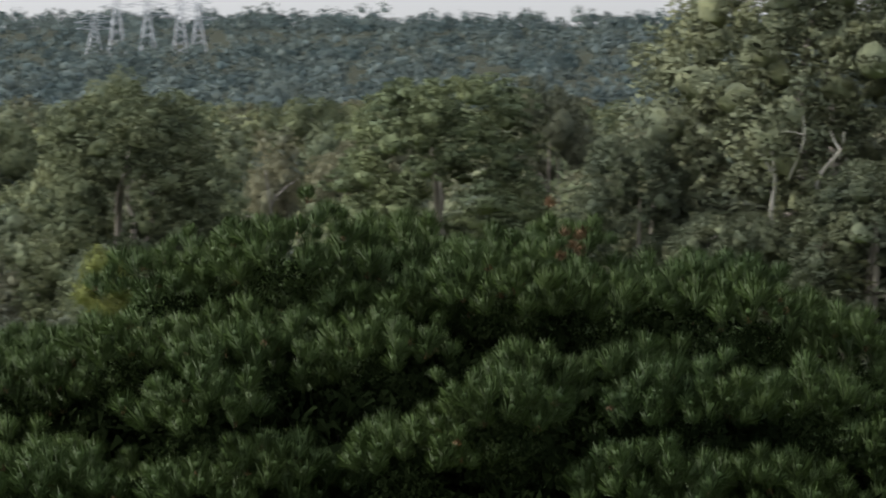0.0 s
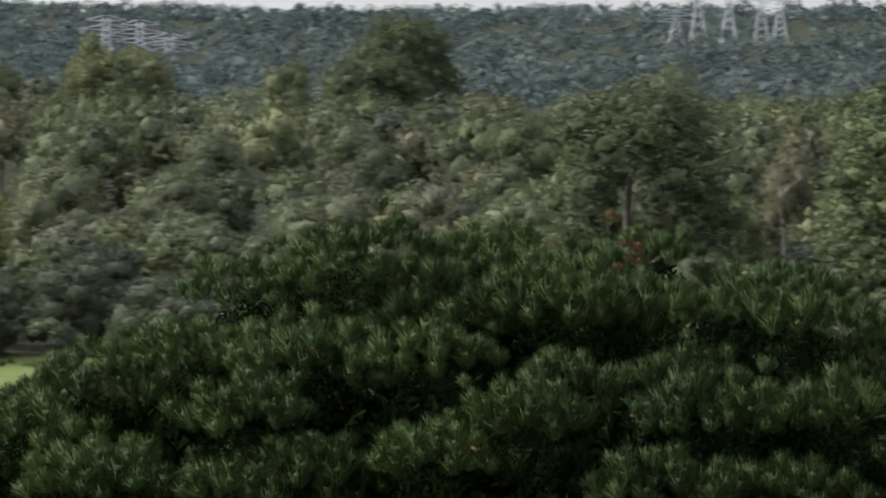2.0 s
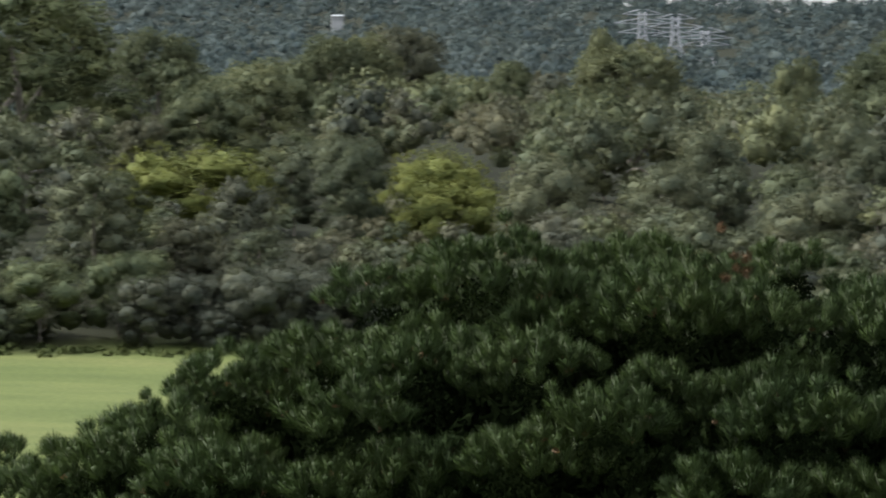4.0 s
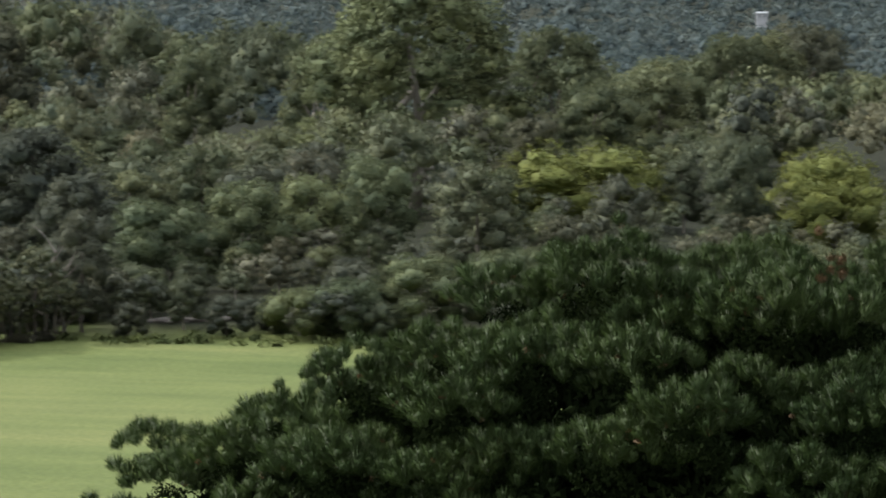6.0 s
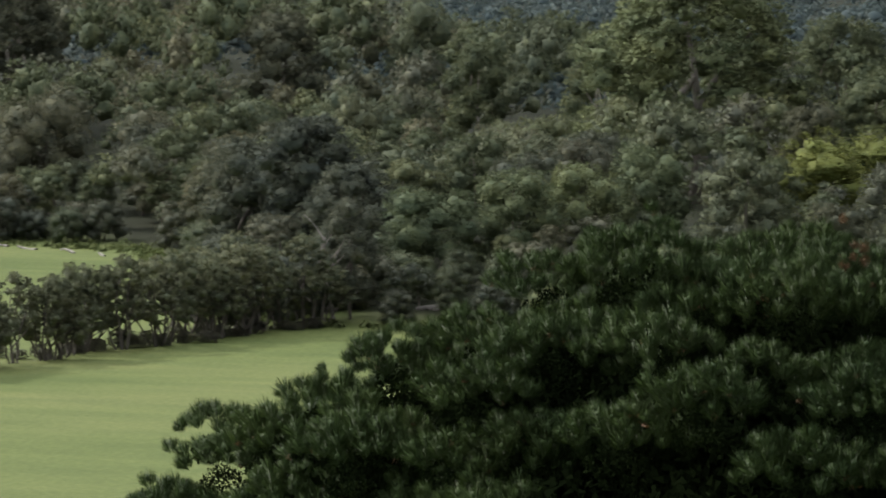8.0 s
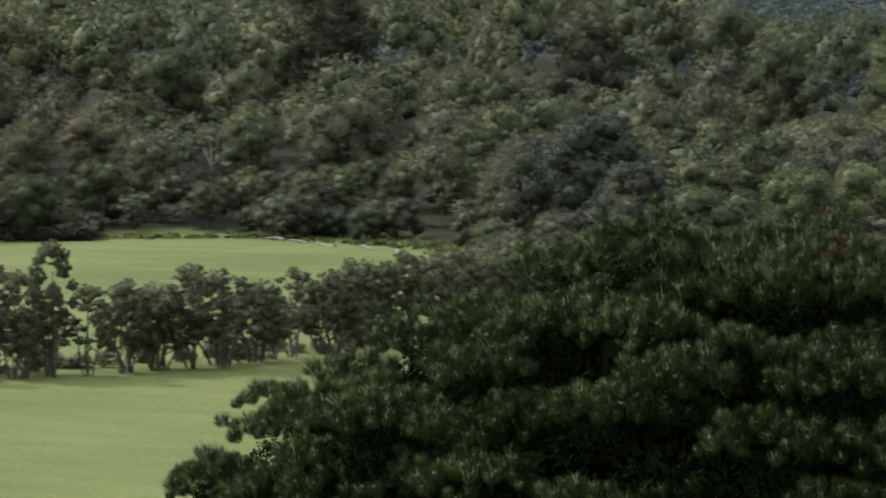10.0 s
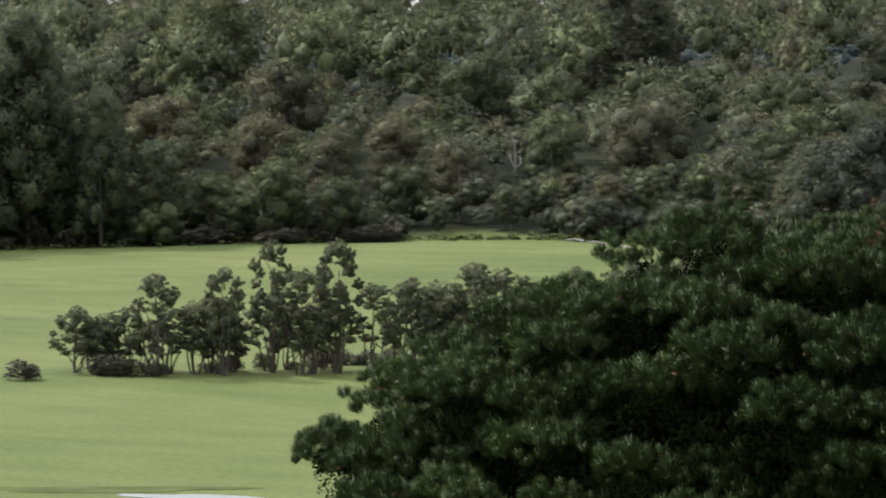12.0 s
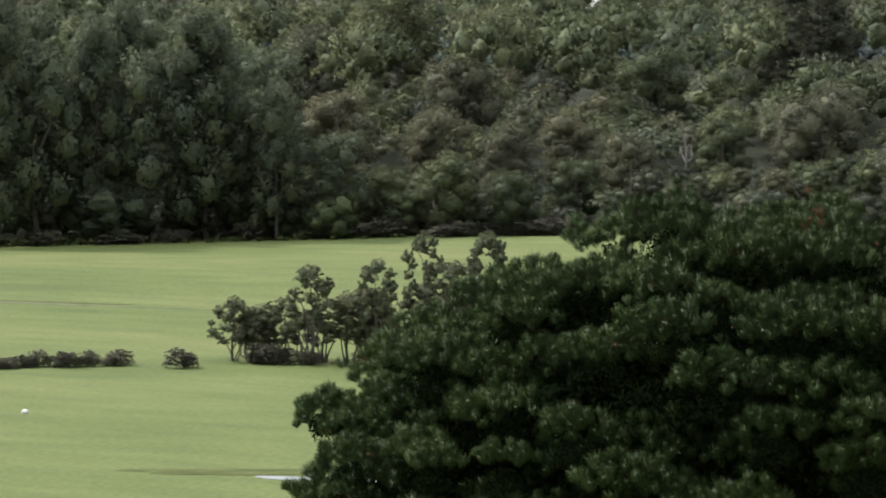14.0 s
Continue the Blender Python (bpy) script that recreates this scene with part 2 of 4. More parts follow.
def bent(a, b, r0, r1, rng, bend=0.12, steps=6, sag=0.0):
    """A crooked tapered path from a to b."""
    a, b = np.asarray(a, float), np.asarray(b, float)
    s = np.linspace(0, 1, steps)[:, None]
    off = rng.normal(0, 1, (1, 3)) * np.sin(np.pi * s) + 0.5 * rng.normal(0, 1, (1, 3)) * np.sin(2 * np.pi * s)
    p = a + (b - a) * s + off * bend * np.linalg.norm(b - a)
    p[:, 2] += sag * np.sin(np.pi * s[:, 0])
    return np.c_[p, r0 + (r1 - r0) * s[:, 0]]


def leaf_cloud(rng, centres, radii, per, size, low=-0.35, lobes=None, tall=1.0):
    """Small leaf triangles on the outside of many round clumps, with their normals."""
    n = len(centres) * per
    way = rng.normal(0, 1, (n, 3))
    way /= np.linalg.norm(way, axis=1, keepdims=True)
    way[:, 2] = np.where(way[:, 2] < low, -way[:, 2], way[:, 2])
    c, r = np.repeat(centres, per, 0), np.repeat(radii, per)[:, None]
    p = c + way * r * rng.uniform(0.55, 1.1, (n, 1)) * (1, 1, 0.8 * tall)
    nor = (1.0 if lobes is None else 0.35) * way + (0, 0, 0.35) + rng.normal(0, 0.1, (n, 3))
    if lobes is not None:
        nor = nor + 0.9 * np.repeat(lobes, per, 0)
    nor /= np.linalg.norm(nor, axis=1, keepdims=True)
    face = rng.normal(0, 1, (n, 3)) * (1, 1, 0.6)
    face /= np.linalg.norm(face, axis=1, keepdims=True)
    u = np.cross(face, rng.normal(0, 1, (n, 3)))
    u /= np.linalg.norm(u, axis=1, keepdims=True)
    v = np.cross(face, u)
    s = (size if np.isscalar(size) else np.repeat(size, per)[:, None]) * rng.uniform(0.6, 1.5, (n, 1))
    corners = np.stack([p + 1.15 * u * s, p - 0.6 * u * s + 0.42 * v * s, p - 0.5 * u * s - 0.42 * v * s], 1).reshape(-1, 3)
    return corners, np.arange(3 * n).reshape(-1, 3), np.repeat(nor, 3, 0)


# ---- the lie of the land ----
EDGE = [(70, 138), (30, 150), (0, 153), (-25, 186), (-62, 193), (-90, 184), (-103, 182.5), (-121, 203),
        (-140, 232), (-152, 247), (-178, 257), (-208, 240), (-228, 219), (-262, 190), (-320, 140)]


def smooth(a, b, v):
    s = np.clip((v - a) / (b - a), 0, 1)
    return s * s * (3 - 2 * s)


def past_edge(x, y):
    """Metres behind the edge of the wood; below zero out on the meadow."""
    x, y = np.asarray(x, float), np.asarray(y, float)
    best = np.full(np.broadcast(x, y).shape, 1e9)
    sign = np.full(best.shape, -1.0)
    for (ax, ay), (bx, by) in zip(EDGE[:-1], EDGE[1:]):
        dx, dy = bx - ax, by - ay
        s = np.clip(((x - ax) * dx + (y - ay) * dy) / (dx * dx + dy * dy), 0, 1)
        d = np.hypot(x - ax - s * dx, y - ay - s * dy)
        side = np.where(dx * (y - ay) - dy * (x - ax) < 0, 1.0, -1.0)
        sign = np.where(d < best, side, sign)
        best = np.minimum(best, d)
    return best * sign


def ground_z(x, y):
    """The height of the land."""
    x, y = np.asarray(x, float), np.asarray(y, float)
    far = np.hypot(x - 12, y + 44)
    turn = np.degrees(np.arctan2(-(x - 12), y + 44))
    e = np.maximum(past_edge(x, y), 0)
    z = 1.2 * smooth(150, 235, y) * smooth(-235, -170, x) * smooth(-60, -110, x)
    z = z + 8.5 * (1 - np.exp(-e / 95)) * smooth(9, 20, turn)
    z = z + 7 * smooth(55, 150, e) * smooth(24, 29, turn)
    z = z + 48 * np.clip((far - 560) / 1740, 0, 1.05) ** 1.3 * smooth(35, 28, turn)
    return z


# ---- the land ----
rays = np.radians(np.concatenate([np.arange(-10.0, 48.01, 0.3), np.arange(52.0, 349.0, 6.0)]))
rings = np.concatenate([np.linspace(0, 140, 22), np.arange(143, 420, 2.5), np.geomspace(424, 4800, 44)])
ra, rr = np.meshgrid(rays, rings, indexing="ij")
gx, gy = 12 - np.sin(ra) * rr, -44 + np.cos(ra) * rr
gz = ground_z(gx, gy)
na, nr = ra.shape
ii, jj = np.meshgrid(np.arange(na), np.arange(nr - 1), indexing="ij")
quads = np.stack([ii * nr + jj, ii * nr + jj + 1, (ii + 1) % na * nr + jj + 1, (ii + 1) % na * nr + jj], -1).reshape(-1, 4)[:, ::-1]
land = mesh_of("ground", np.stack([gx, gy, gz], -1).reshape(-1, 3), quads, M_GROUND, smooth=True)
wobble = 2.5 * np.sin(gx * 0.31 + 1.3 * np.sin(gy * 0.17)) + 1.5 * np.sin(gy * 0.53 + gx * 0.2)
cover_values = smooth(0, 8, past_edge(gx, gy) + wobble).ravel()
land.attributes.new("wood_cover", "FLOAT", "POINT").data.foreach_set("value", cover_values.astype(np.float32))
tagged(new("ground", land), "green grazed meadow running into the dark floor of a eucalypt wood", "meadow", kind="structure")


# ---- the umbrella pine ----
PINE = np.array((-0.3, 0.3))
PINE_TOP, PINE_RIM = 15.38, 7.0
# Boughs that stand out of the dome: x, y, height of the upper side, half width.
BOUGHS = [(0.74, -4.5, 14.15, 0.62), (2.0, -3.2, 14.25, 0.75), (1.95, -4.8, 13.55, 0.7), (3.0, -4.2, 13.45, 0.75), (-0.1, -4.75, 13.75, 0.6),
          (-2.0, -4.2, 14.1, 0.6), (-1.9, -4.8, 13.4, 0.5), (-3.2, -4.5, 13.5, 0.65), (-6.35, -1.65, 12.95, 0.55), (-4.85, -3.1, 13.45, 0.55),
          (-5.5, -3.45, 12.3, 0.5), (-4.35, -4.25, 11.95, 0.6), (2.85, -0.95, 15.0, 0.7), (-1.2, -1.7, 15.42, 0.75), (-3.75, -2.4, 14.25, 0.65), (-4.2, -4.0, 12.9, 0.55),
          (-2.35, -1.35, 15.08, 0.62), (-2.6, -2.6, 14.55, 0.62), (0.85, -0.8, 15.22, 0.65), (1.6, -1.8, 14.95, 0.6)]


def dome(x, y):
    """The height of the crown's upper side: it falls faster towards its north and south."""
    u, v = x - 0.15, y + 0.44
    return PINE_TOP - (0.062 * u * u + 0.103 * v * v - 0.009 * u * v) ** 0.883


def scattered(rng, radius, gap, tries):
    """Points in a disc, none nearer to another than gap."""
    got = np.empty((0, 2))
    for _ in range(tries):
        p = rng.uniform(-radius, radius, 2)
        if p @ p < radius * radius and (not len(got) or ((got - p) ** 2).sum(1).min() > gap * gap):
            got = np.vstack([got, p])
    return got


def tuft_needles(rng, bases, ways, count, long, wide):
    """Upright brushes of pine needles on the ends of shoots: a small dense heart and needles fanning up and out of it."""
    n, sides = len(bases), 7
    size = rng.uniform(0.68, 1.3, (n, 1)) * long / 0.14
    u = np.cross(ways, rng.normal(0, 1, (n, 3)))
    u /= np.linalg.norm(u, axis=1, keepdims=True)
    v = np.cross(ways, u)
    # the body: rings round the shoot, narrow below, widest near the top, domed
    rings = np.array(((0.018, -0.13), (0.075, -0.045), (0.098, 0.02), (0.085, 0.07), (0.042, 0.1)))
    lean = np.array(((-0.75, 0.95), (-0.3, 1.0), (0.15, 1.0), (0.75, 0.7), (1.0, 0.3)))  # along and out, for the normals
    a = np.linspace(0, 2 * np.pi, sides, endpoint=False)
    out = u[:, None] * np.cos(a)[None, :, None] + v[:, None] * np.sin(a)[None, :, None]
    grow = rng.uniform(0.18, 0.36, (n, len(rings), sides, 1)) * size[:, None, None]
    body = bases[:, None, None] + (out[:, None] * rings[:, 0][None, :, None, None] + ways[:, None, None] * rings[:, 1][None, :, None, None]) * grow
    nor = out[:, None] * lean[:, 1][None, :, None, None] + ways[:, None, None] * lean[:, 0][None, :, None, None]
    i, j = np.meshgrid(np.arange(len(rings) - 1), np.arange(sides), indexing="ij")
    p, q = i * sides + j, i * sides + (j + 1) % sides
    f = np.concatenate([np.stack([p, q, q + sides], -1).reshape(-1, 3), np.stack([p, q + sides, p + sides], -1).reshape(-1, 3)])
    last = (len(rings) - 1) * sides
    f = np.concatenate([f, [(last, last + k, last + k + 1) for k in range(1, sides - 1)]])
    body, nor = body.reshape(n, -1, 3)[:, f].reshape(-1, 3), nor.reshape(n, -1, 3)[:, f].reshape(-1, 3)
    # the needles
    m = n * count
    b, w, big = np.repeat(bases, count, 0), np.repeat(ways, count, 0), np.repeat(size, count, 0)
    side = np.cross(w, rng.normal(0, 1, (m, 3)))
    side /= np.linalg.norm(side, axis=1, keepdims=True)
    c = 1 - 1.4 * rng.uniform(0, 1, (m, 1)) ** 1.15
    flare = np.sqrt(np.maximum(0, 1 - np.abs(c) ** 3))
    start = b + (side * 0.02 + w * rng.uniform(-0.13, -0.03, (m, 1))) * big
    end = b + (side * 0.112 * flare + w * 0.1 * c) * big * rng.uniform(0.92, 1.12, (m, 1)) + rng.normal(0, 0.012, (m, 3))
    way = (end - start) / np.linalg.norm(end - start, axis=1, keepdims=True)
    across = np.cross(way, rng.normal(0, 1, (m, 3)))
    across *= wide / np.linalg.norm(across, axis=1, keepdims=True)
    tip = side * flare + w * (c + 0.1) + rng.normal(0, 0.22, (m, 3))
    turned = np.einsum("ij,ij->i", np.cross(across, end - start), tip) < 0
    across[turned] *= -1
    near = start + 0.55 * (end - start)
    tips = np.stack([start, near + across, end], 1).reshape(-1, 3)
    v, nor = np.concatenate([body, tips]), np.concatenate([nor, np.repeat(tip, 3, 0)])
    return v, np.arange(len(v)).reshape(-1, 3), nor / np.linalg.norm(nor, axis=1, keepdims=True)


def build_pine():
    rng = np.random.default_rng(7)
    tree = tagged(new("pine_tree"), "tall umbrella pine with a wide dome of dense dark green needles", "pine tree")
    tree.location = (PINE[0], PINE[1], float(ground_z(PINE[0], PINE[1])))
    origin = np.array(tree.location)
    marked = np.array(BOUGHS)
    lobes = [(x, y, z - 0.62 * size - 0.14, size, 0.0) for x, y, z, size in BOUGHS]
    # Branch ends: an upper storey under the dome, and lower ones that fill it from below.
    for gap, sink, wide, radius in ((0.95, 0.0, 0.62, PINE_RIM - 0.1), (0.95, 0.7, 0.64, PINE_RIM), (1.15, 1.8, 0.7, PINE_RIM - 0.1), (1.2, 2.6, 0.7, PINE_RIM - 0.6), (1.3, 3.3, 0.8, PINE_RIM - 1.4)):
        for p in scattered(rng, radius, gap, 5000):
            x, y = p + PINE
            r = np.hypot(*p)
            lump = 0.35 * noise.noise(Vector((x * 0.42, y * 0.42, 3.0 + sink))) + 0.75 * noise.noise(Vector((x * 1.05, y * 1.05, 5.0 + sink))) + 0.1 * rng.normal()
            ragged = PINE_RIM * (1 + 0.09 * noise.noise(Vector((3 * p[0] / (r + 0.1), 3 * p[1] / (r + 0.1), 8.0))))
            hollow = noise.noise(Vector((x * 0.6, y * 0.6, 21.0)))
            outer = 2.4 < r < 6.3 and p[1] < -1.0
            if sink < 0.5 and ((((marked[:, :2] - (x, y)) ** 2).sum(1) < 0.62 ** 2).any() or (outer and hollow < -0.4)):  # gaps between the main branches
                continue
            if r > ragged:
                continue
            size = wide * rng.uniform(0.62, 1.25)
            lobes.append((x, y, dome(x, y) - sink + lump - size * 0.62 - 0.14, size, sink))
    lobes = np.array(lobes)

    def shoots(some, room):
        """Ends of shoots, evenly spread over the upper side of the lobes, and the way they point."""
        tips, ways = [], []
        for x, y, z, size, sink in some:
            k = max(6, int(4.4 * size * size / room))
            h = 1 - 0.98 * (np.arange(k) + 0.5) / k
            a = 2.39996 * np.arange(k) + rng.uniform(0, 6)
            d = np.stack([np.sqrt(1 - h * h) * np.cos(a), np.sqrt(1 - h * h) * np.sin(a), h], -1) + rng.normal(0, 0.12, (k, 3))
            rim = np.array((x - PINE[0], y - PINE[1], 0)) / PINE_RIM
            tips.append(np.array((x, y, z)) + d * size * rng.uniform(0.72, 1.1, (k, 1)) * (1, 1, 0.62))
            w = 0.3 * d + (0, 0, 0.9) + 0.3 * rim + rng.normal(0, 0.2, (k, 3))
            ways.append(w / np.linalg.norm(w, axis=1, keepdims=True))
        return np.concatenate(tips), np.concatenate(ways)

    front = np.minimum(lobes[:, 1] - PINE[1], 0.8 * (lobes[:, 1] - PINE[1]) - 0.6 * (lobes[:, 0] - PINE[0])) < 1.4
    main = scattered(rng, PINE_RIM, 2.3, 900) + PINE  # one main bough each
    nearest = ((lobes[:, None, :2] - main[None]) ** 2).sum(-1).argmin(1)
    cones = []
    for k in range(len(main)):
        vs, ns = [], []
        for storey, room, count, wide in ((lobes[:, 4] < 1.0, 0.042, 185, 0.0065), (lobes[:, 4] >= 1.0, 0.055, 95, 0.008)):
            for near in (True, False):
                some = lobes[storey & (nearest == k) & (front == near)]
                if not len(some):
                    continue
                tips, ways = shoots(some, room if near else 0.09)
                v, f, nor = tuft_needles(rng, tips - origin, ways, count if near else 16, 0.14, wide if near else 0.018)
                vs.append(v)
                ns.append(nor)
                if near:
                    pick = rng.random(len(tips)) < 0.1
                    cones.append((tips - ways * 0.1 - origin)[pick])
        if vs:
            v = np.concatenate(vs)
            part_of("bough", mesh_of("bough", v, np.arange(len(v)).reshape(-1, 3), M_NEEDLE, np.concatenate(ns)), tree)
    # Small brown cones and withered needles at the base of some tufts.
    spots = np.concatenate(cones)
    v, f, nor = leaf_cloud(rng, spots, np.full(len(spots), 0.035), 12, 0.022, -0.9)
    part_of("pollen_cone", mesh_of("pollen_cone", v, f, M_DEAD, nor), tree, "small orange-brown pollen cones among the needles", "stuff")
    # Needles and twiglets that close the crown inside, their shade put into the colour.
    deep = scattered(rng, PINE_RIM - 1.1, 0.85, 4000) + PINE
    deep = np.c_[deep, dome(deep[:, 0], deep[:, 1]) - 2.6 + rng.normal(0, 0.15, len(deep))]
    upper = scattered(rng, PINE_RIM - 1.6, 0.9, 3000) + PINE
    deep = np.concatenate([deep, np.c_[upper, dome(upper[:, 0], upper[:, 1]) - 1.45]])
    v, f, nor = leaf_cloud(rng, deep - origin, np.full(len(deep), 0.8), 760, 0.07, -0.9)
    part_of("inner_needles", mesh_of("inner_needles", v, f, M_SHADE_NEEDLE), tree, "needles deep under the dome, coloured near-black for the shade there", "stuff")
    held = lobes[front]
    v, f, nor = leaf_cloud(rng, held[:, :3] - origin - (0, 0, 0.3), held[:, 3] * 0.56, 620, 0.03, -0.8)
    part_of("inner_needles", mesh_of("inner_needles", v, f, M_SHADE_NEEDLE), tree, "inner needles of the front boughs, coloured near-black for shade", "stuff")
    # Trunk, limbs and twigs.
    fork = np.array((0.1, 0.0, 8.6))
    trunk_path = bent((0, 0, -0.2), fork, 0.42, 0.3, rng, 0.015, 9)
    v, f = tube([trunk_path], 14)
    part_of("trunk", mesh_of("trunk", v, f, M_PINE_BARK, smooth=True), tree, "reddish brown furrowed trunk")
    ends = []
    for k in range(13):
        a = 2 * np.pi * k / 13 + rng.uniform(-0.2, 0.2)
        r = PINE_RIM * (rng.uniform(0.36, 0.62) if np.sin(a) > -0.3 else rng.uniform(0.22, 0.34))
        x, y = r * np.cos(a), r * np.sin(a)
        end = np.array((x, y, dome(x + PINE[0], y + PINE[1]) - 2.3 - origin[2]))
        path = bent(fork + (0, 0, rng.uniform(-1.2, 0.2)), end, 0.17, 0.05, rng, 0.05, 10, -0.5)
        v, f = tube([path], 8)
        part_of("limb", mesh_of("limb", v, f, M_PINE_BARK, smooth=True), tree)
        ends.append(path[3:])
    joints = np.concatenate(ends)
    twigs = []
    for x, y, z, size, sink in lobes:
        p = np.array((x, y, z - 0.45 * size)) - origin
        near = joints[np.argmin(((joints[:, :3] - p + (0, 0, 0.6)) ** 2).sum(1))]
        if np.linalg.norm(near[:3] - p) < 1.5:
            twigs.append(bent(near[:3], p, 0.014, 0.008, rng, 0.05, 5))
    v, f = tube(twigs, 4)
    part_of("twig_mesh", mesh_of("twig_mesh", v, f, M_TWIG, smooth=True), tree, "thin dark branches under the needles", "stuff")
    # One spray of dead needles on the sunny side.
    spot = np.array((1.3, -1.9, dome(1.3, -1.9) + 0.02)) - origin
    b = spot + rng.normal(0, 1, (6, 3)) * (0.13, 0.13, 0.16)
    w = rng.normal(0, 0.5, (6, 3)) + (0.2, -0.8, 0.5)
    v, f, nor = tuft_needles(rng, b, w / np.linalg.norm(w, axis=1, keepdims=True), 90, 0.1, 0.006)
    part_of("dead_spray", mesh_of("dead_spray", v, f, M_DEAD, nor), tree, "rust-brown dead needles", "stuff")
    return tree


build_pine()


# ---- trees and bushes of the wood ----
# Shapes: how the crown's lobes lie, on a tree 15 m high with a crown 10 m wide.
def crown_lobes(rng, shape):
    if shape == "broad":      # a wide dome of rounded heads
        n, low, high, full, small, large = 16, 0.18, 0.84, 1.0, 1.7, 2.6
    elif shape == "billow":   # a great old crown of many leafy billows
        n, low, high, full, small, large = 125, 0.05, 0.93, 1.12, 0.75, 1.3
    elif shape == "layered":  # separate heads on rising limbs
        n, low, high, full, small, large = 16, 0.2, 0.88, 0.95, 1.4, 2.2
    elif shape == "round":    # a closed round head
        n, low, high, full, small, large = 13, 0.18, 0.8, 0.9, 2.0, 2.8
    elif shape == "cone":     # a dark tall tree, narrow at the top
        n, low, high, full, small, large = 28, 0.08, 0.92, 1.0, 1.4, 2.2
    elif shape == "slender":  # a small head on a bare stem
        n, low, high, full, small, large = 22, 0.32, 0.92, 1.1, 0.75, 1.4
    else:                     # a bush, leafy to the ground
        n, low, high, full, small, large = 12, 0.1, 0.78, 0.95, 1.8, 2.6
    out = []
    for k in range(n):
        s = (k + 0.5) / n
        z = low + (high - low) * s
        if shape == "cone":
            reach = 1.02 - 0.8 * ((z - 0.08) / 0.92) ** 1.3
        else:
            reach = math.sqrt(max(0.0, 1 - ((z - low) / (1.0 - low)) ** (3 if shape == "billow" else 2))) * (0.7 + 0.3 * min(1, (z - low) / 0.12))
        a = 2.4 * k + rng.uniform(-0.5, 0.5)
        d = 3.9 * full * reach * rng.uniform(0.62, 1.0)
        r = rng.uniform(small, large)
        out.append((d * math.cos(a), d * math.sin(a), 15 * z, r))
    out.append((rng.uniform(-0.6, 0.6), rng.uniform(-0.6, 0.6), 15 * high - 0.1, 1.6 if shape not in ("cone", "billow") else 0.8))
    return np.array(out)


def ball(level):
    """Corners and faces of a ball."""
    bm = bmesh.new()
    bmesh.ops.create_icosphere(bm, subdivisions=level, radius=1.0)
    v, f = np.array([v.co[:] for v in bm.verts]), np.array([[v.index for v in face.verts] for face in bm.faces])
    bm.free()
    return v, f


BALLS = {k: ball(k) for k in (2, 3)}
BALLS[0] = (np.empty((0, 3)), np.empty((0, 3), int))


def crown_leaves(rng, lobes, clumps, per, size, tall=1.0, cored=3, heart=0.54):
    """Heads of leafy clumps: each head has a closed core and clumps of leaf sprays over its upper and outer sides."""
    centres, radii, outs, vs, ns = [], [], [], [], []
    ball_v, ball_f = BALLS[cored]
    for x, y, z, r in lobes:
        k = max(6, int(clumps * r / 1.8))
        h = 1 - 1.5 * (np.arange(k) + 0.5) / k
        a = 2.39996 * np.arange(k) + rng.uniform(0, 6)
        w = np.stack([np.sqrt(1 - h * h) * np.cos(a), np.sqrt(1 - h * h) * np.sin(a), h], -1) + rng.normal(0, 0.16, (k, 3))
        w /= np.linalg.norm(w, axis=1, keepdims=True)
        at, stretch = np.array((x, y, z)), np.array((1, 1, 0.86 * tall))
        centres.append(at + w * r * rng.uniform(0.66, 0.9, (k, 1)) * stretch)
        radii.append(rng.uniform(0.2, 0.34, k) * r)
        body = np.array((x / 5, y / 5, (z - 8) / 6))
        outs.append(0.9 * w + 1.0 * body)
        seed = Vector(rng.uniform(0, 90, 3))
        core = ball_v * np.array([heart + 0.25 * noise.noise(Vector(p) * 1.8 + seed) + 0.25 * noise.noise(Vector(p) * 4.5 + seed) for p in ball_v]).reshape(-1, 1)
        vs.append((at + core * r * stretch)[ball_f].reshape(-1, 3))
        n = ball_v + 0.6 * body + rng.normal(0, 0.15, ball_v.shape)
        ns.append((n / np.linalg.norm(n, axis=1, keepdims=True))[ball_f].reshape(-1, 3))
    v, f, nor = leaf_cloud(rng, np.concatenate(centres), np.concatenate(radii), per, size, -0.5, np.concatenate(outs), tall)
    v = np.concatenate(vs + [v])
    return v, np.arange(len(v)).reshape(-1, 3), np.concatenate(ns + [nor])


# Clumps to a head, leaf sprays to a clump, size of a spray.
LEAFINESS = ((16, 18, 0.2), (20, 20, 0.18), (26, 28, 0.14), (26, 46, 0.09))


def crown_mesh(rng, lobes, mat, fine, tall):
    v, f, nor = crown_leaves(rng, lobes, *((14, 22, 0.24) if mat == M_LEAF["strip"] else (8, 14, 0.6) if mat == M_LEAF["bracken"] else LEAFINESS[fine]), tall, 0 if mat == M_LEAF["bracken"] else 2 if fine != 2 else 3, 0.34 if fine == 3 else 0.5)
    return mesh_of("crown", v, f, mat, nor)


